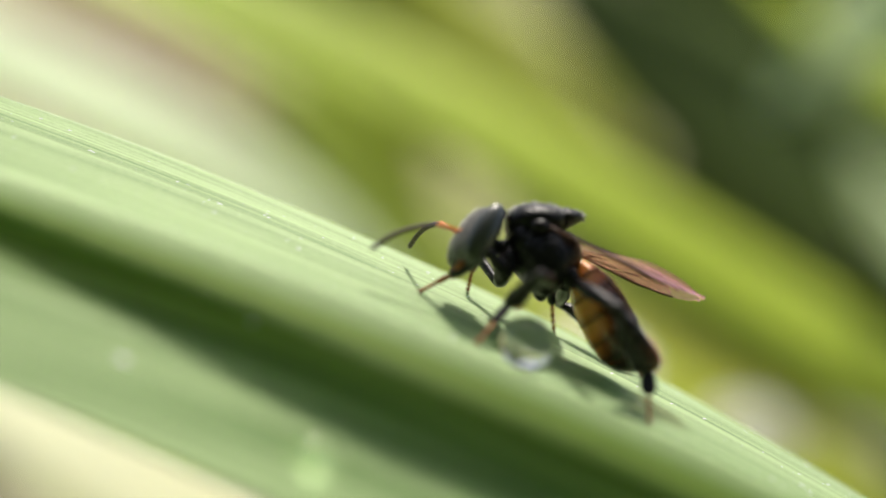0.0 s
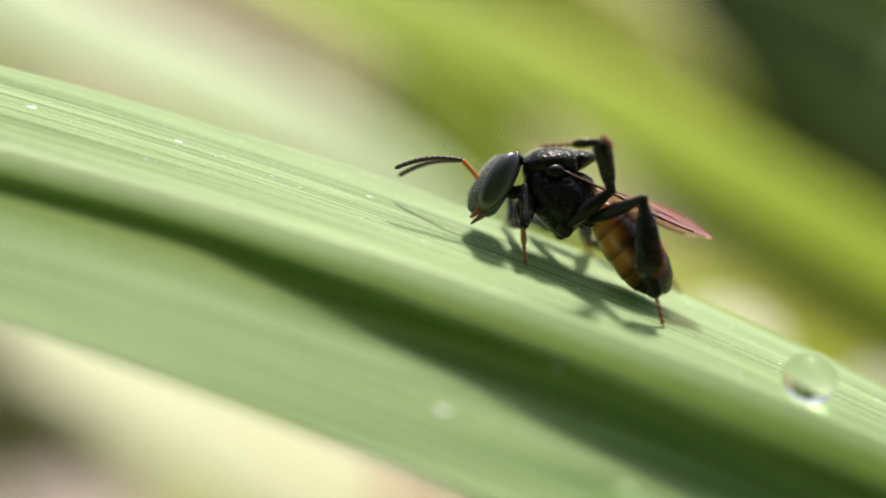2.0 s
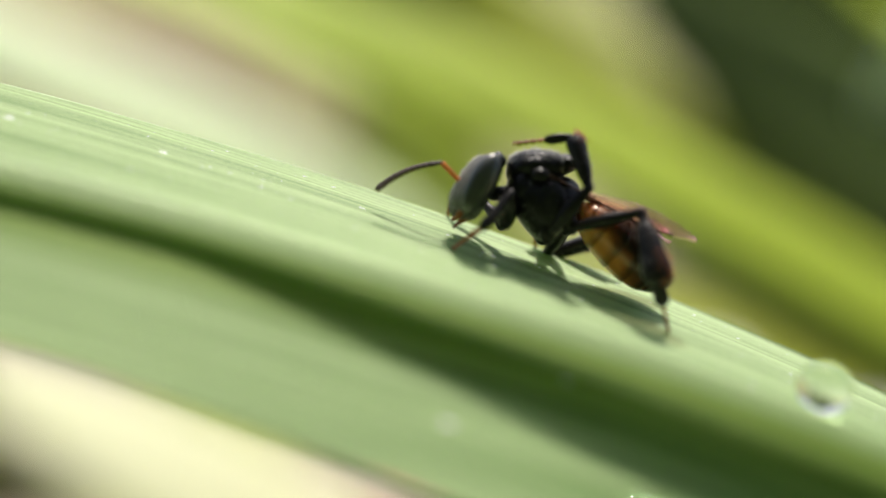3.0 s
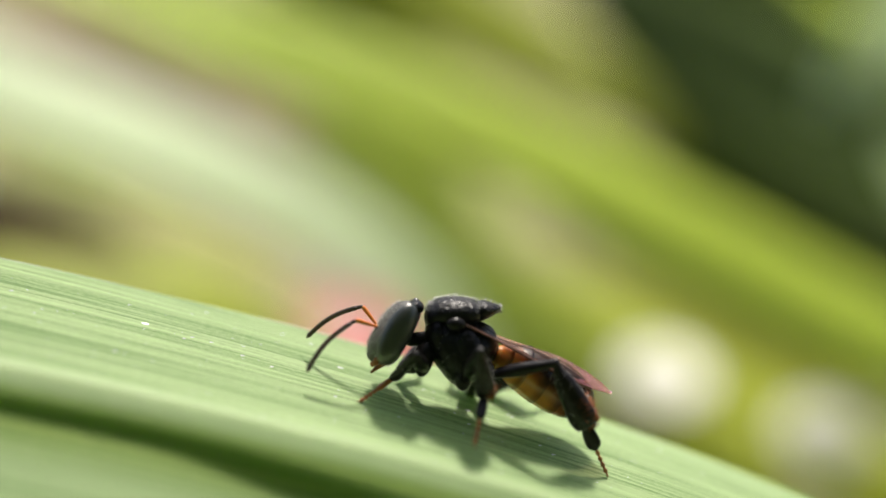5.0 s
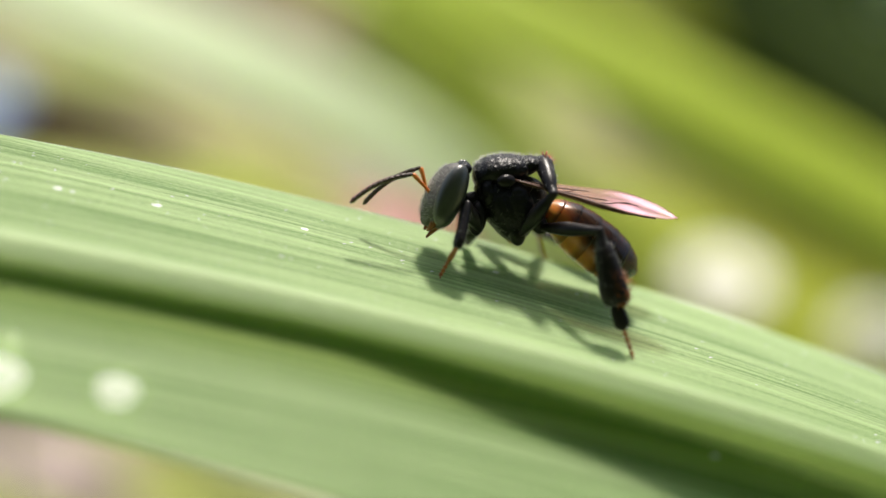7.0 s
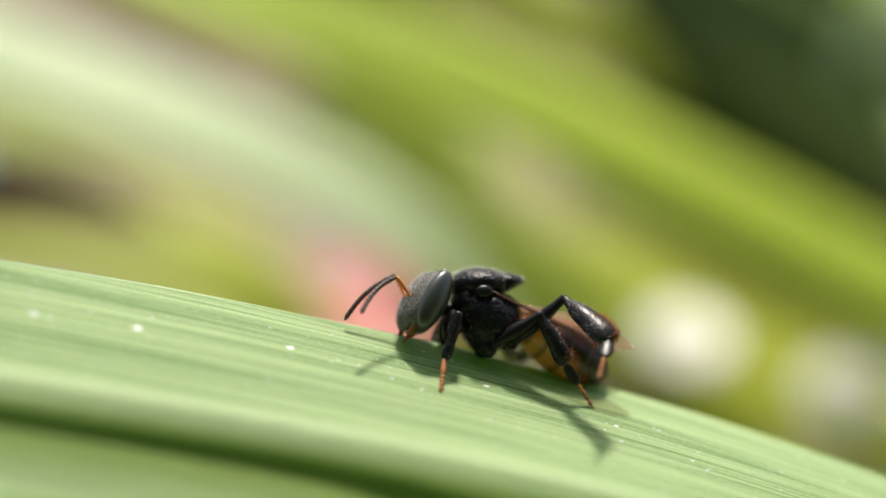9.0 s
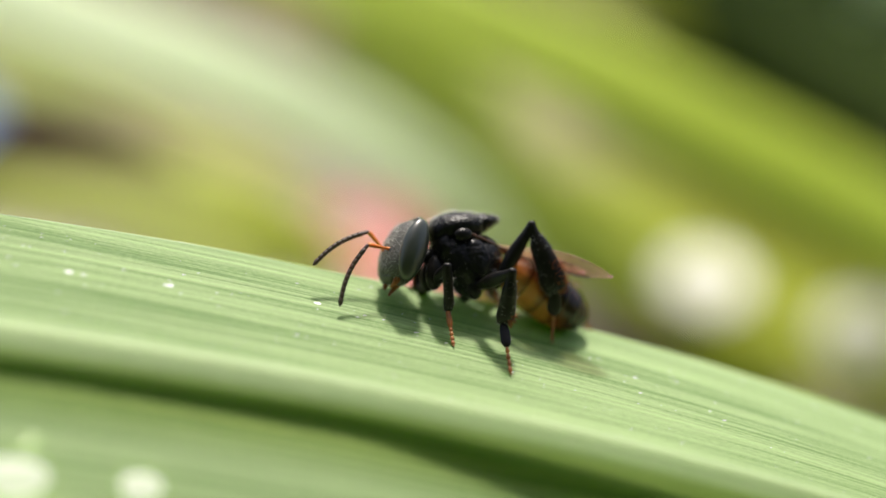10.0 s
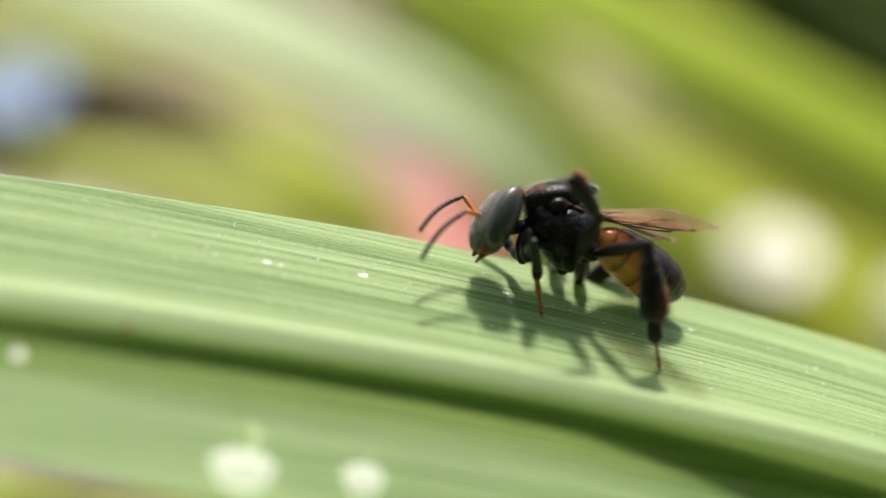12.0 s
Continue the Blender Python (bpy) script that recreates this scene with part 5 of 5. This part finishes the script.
MIDDLE = [
    (0, 9.20, 1.04, 0.02, 0.65, 0.53, -0.94, -7),
    (0.5, 9.42, 1.25, 0.01, -0.49, 0.70, -1.18, -12),
    (1, 6.87, 1.19, 0.01, 0.01, 0.87, -0.98, -7),
    (1.5, 6.90, 1.09, 0.01, -0.38, 0.82, -1.20, -17),
    (1.8, 5.15, 2.67, 3.17, -0.56, 0.82, 1.02, 93),
    (2, 5.09, 1.92, 2.33, -0.54, 1.29, 0.77, 99),
] + [
    (2.5, 4.69, 1.97, 2.15, -0.27, 1.25, 0.86, 107),
    (3, 4.63, 2.88, 2.07, -0.42, 0.44, 1.05, 55),
    (3.5, 4.81, 1.85, 2.47, -0.26, 1.07, 0.98, 89),
    (3.7, 4.86, 2.89, 2.49, -0.56, 0.29, 0.93, 38),
] + [
    (5.3, 4.40, 0.48, 0.01, -0.30, 0.87, -1.17, -15),
    (5.5, 4.45, 0.79, -0.01, -0.27, 1.71, -1.25, -26),
    (6, 4.40, 0.85, -0.00, -0.17, 1.70, -1.54, -13),
    (6.5, 2.80, 2.21, -0.00, 0.10, 0.95, -0.78, 7),
    (6.7, 1.74, 2.95, 2.08, -0.54, 0.08, 0.84, 33),
] + [
    (8.3, 2.34, 1.95, 0.00, -0.31, 0.66, -0.86, -30),
    (8.5, 2.49, 2.17, 0.00, -0.33, 0.57, -0.81, -29),
    (9, 4.04, 3.16, 0.00, -1.32, 0.69, -0.87, -54),
    (9.5, 2.65, 1.63, 1.36, -1.05, 1.28, -0.63, -69),
] + [
    (9.7, 2.38, 2.42, -0.00, -0.26, 1.17, -1.22, -24),
    (10, 1.95, 1.63, 0.01, -0.33, 0.86, -1.27, -14),
    (10.5, 0.40, 1.08, 0.01, -0.19, 1.01, -1.22, -10),
    (11, -1.05, 1.49, 2.58, -0.47, 1.42, 0.76, 71),
    (11.5, -1.24, 1.65, 2.52, -0.32, 1.40, 0.83, 88),
    (12, -1.57, 1.44, 2.55, 0.13, 1.56, 0.70, 46),
]
HIND = [
    (0, 12.23, 1.04, 0.01, -1.67, 0.65, -1.99, 53),
    (0.5, 10.54, 1.41, 0.01, -1.52, 0.77, -1.54, 13),
    (1, 10.38, 1.30, -0.00, -2.26, 1.07, -1.92, -24),
    (1.5, 8.37, 2.05, 0.06, -1.39, 0.73, -1.27, 19),
    (2, 7.54, 1.78, 0.01, -1.33, 1.06, -1.50, 6),
] + [
    (2.5, 7.42, 1.70, 0.01, -1.70, 0.70, -1.31, -14),
    (3, 7.52, 1.95, -0.01, -1.74, 1.25, -1.40, -26),
    (3.5, 7.57, 1.71, 0.00, -1.89, 0.71, -1.58, -15),
    (3.7, 7.51, 1.95, 0.00, -1.66, 0.84, -1.74, -14),
] + [
    (5.3, 6.75, 1.75, 0.05, -2.17, 0.57, -1.30, -0),
    (5.5, 5.45, 1.10, -0.00, -1.18, 1.34, -1.47, -8),
    (6, 5.37, 2.17, 0.94, -1.26, 1.27, -0.96, 17),
    (6.5, 4.63, 0.75, 0.00, -1.41, 1.23, -1.82, -0),
    (6.7, 4.52, 0.82, 0.00, -1.44, 1.46, -2.00, -3),
] + [
    (8.3, 3.79, 2.77, 0.00, -1.56, 0.81, -0.66, 15),
    (8.5, 3.94, 3.07, -0.00, -1.55, 0.72, -0.62, 12),
    (9, 3.85, 1.77, 1.27, -1.86, 1.53, -0.47, -23),
    (9.5, 2.95, 3.08, 0.01, -1.83, 1.00, -0.95, -20),
] + [
    (9.7, 3.00, 3.17, 0.02, -1.41, 0.54, -1.20, 22),
    (10, 2.85, 3.11, 0.04, -1.48, 0.57, -0.77, -11),
    (10.5, 1.55, 0.58, 0.01, -1.22, 1.13, -1.68, 12),
    (11, 1.35, 0.83, 0.01, -1.25, 0.84, -1.83, 5),
    (11.5, 1.20, 1.22, -0.00, -1.12, 1.18, -1.83, -4),
    (12, 1.13, 1.23, 0.00, -1.18, 1.07, -1.72, 15),
]
# wings folded (0) or half spread (1); swung out to the sides in a wing beat (1)
SPREAD = [(0, 0), (7.6, 0), (8, 1), (8.75, 1), (8.95, 0), (12, 0)]
BEAT = [(0, 0), (7.8, 0), (8, 1), (8.5, 1), (8.65, 0), (12, 0)]


def pointing(rise, spread, q):
    a, b = radians(rise), radians(spread)
    return Vector((math.cos(a) * math.cos(b), q * math.sin(b) * math.cos(a), math.sin(a)))


def motions():
    times = [i / 10 for i in range(121)]
    tracks = {}

    def put(ob, t, m):
        tracks.setdefault(ob, []).append((t, m))

    for t in times:
        x, y, z, rx, ry, rz = between(BODY, t)
        root = pose(x * MM, y * MM, z * MM, rx, ry, rz)
        put(bee, t, root)
        inverse = (root @ Matrix.Scale(1.03, 4)).inverted()
        hang, sway = between(BELLY, t)
        put(abdomen, t, pose(*(WAIST * MM), 0, -hang, sway))
        nod, turn = between(HEAD, t)
        neck = pose(*(NECK * MM), 0, nod, turn)
        put(head, t, neck)
        feelers = between(FEELERS, t)
        for q, (rise, spread, rise2, spread2) in ((1, feelers[:4]), (-1, feelers[4:])):
            start = neck @ (Vector((0.79, 0.13 * q, 0.08)) * MM) / MM
            way = neck.to_3x3() @ pointing(rise, spread, q)
            put(antennae[q][0], t, along(start, way, (0, 0, 1)))
            put(antennae[q][1], t, along(start + way * SCAPE_LONG, neck.to_3x3() @ pointing(rise2, spread2, q), (0.3, 0, 1)))
        spread, beat = between(SPREAD, t)[0], between(BEAT, t)[0]
        droop, splay = between(FOLD, t)
        buzz = 9 * math.sin(t * 47) * max(spread, beat)
        for q in (1, -1):
            fore, hind = wings[q]
            put(fore, t, pose(0.02 * MM, 0.50 * q * MM, 0.42 * MM, -(31 + 34 * spread - 55 * beat) * q, droop + 20 * spread + 14 * beat + buzz, -q * (splay + 16 * spread + 66 * beat)))
            put(hind, t, pose(-0.15 * MM, 0.46 * q * MM, 0.34 * MM, -(31 + 34 * spread - 55 * beat) * q, droop - 0.5 + 14 * spread + 14 * beat + buzz, -q * (splay + 13 * spread + 58 * beat)))
        for kind, table in (("fore", FORE), ("middle", MIDDLE), ("hind", HIND)):
            for q in (1, -1):
                hip, (a, b, c), out = LEGS[kind]
                hip = Vector((hip[0], hip[1] * q, hip[2]))
                out = Vector((out[0], out[1] * q, out[2]))
                if q == 1:
                    s, u, lift, ax, ay, az, swing = between(table, t)
                    foot = on_upper(s, min(u, widths(s)[0] - 0.03)) + Vector((0, 0, lift))
                    foot = inverse @ (foot * MM) / MM
                    ankle = Vector((ax, ay, az))
                else:
                    phase = {"fore": 0.3, "middle": 0.75, "hind": 0.1}[kind]
                    ahead = {"fore": -1.2, "middle": 0.3, "hind": 2.2}[kind]
                    s = (math.floor((x + ahead) / 1.1 + phase) + 0.5 - phase) * 1.1
                    foot = on_upper(s, min(widths(s)[0] - 0.06, y - rib(s).y + 1.2))
                    foot = inverse @ (foot * MM) / MM
                    ankle = foot + Vector((0.35 * (hip.x - foot.x), 0.35 * (hip.y - foot.y), 1.0)).normalized() * c
                    swing = 0.0
                    if kind == "hind":
                        out = Vector((-0.4, -1.0, -0.3))
                ankle = foot + (ankle - foot).normalized() * c
                k = knee(hip, ankle, a, b, out, swing)
                ankle = k + (ankle - k).normalized() * b
                femur, tibia, tarsus = legs[kind, q]
                back = Vector((-1, 0.15 * q, 0.2))
                put(femur, t, along(hip, k - hip, back))
                put(tibia, t, along(k, ankle - k, back))
                put(tarsus, t, along(ankle, foot - ankle, back))
    for ob, rows in tracks.items():
        walk(ob, rows)


motions()
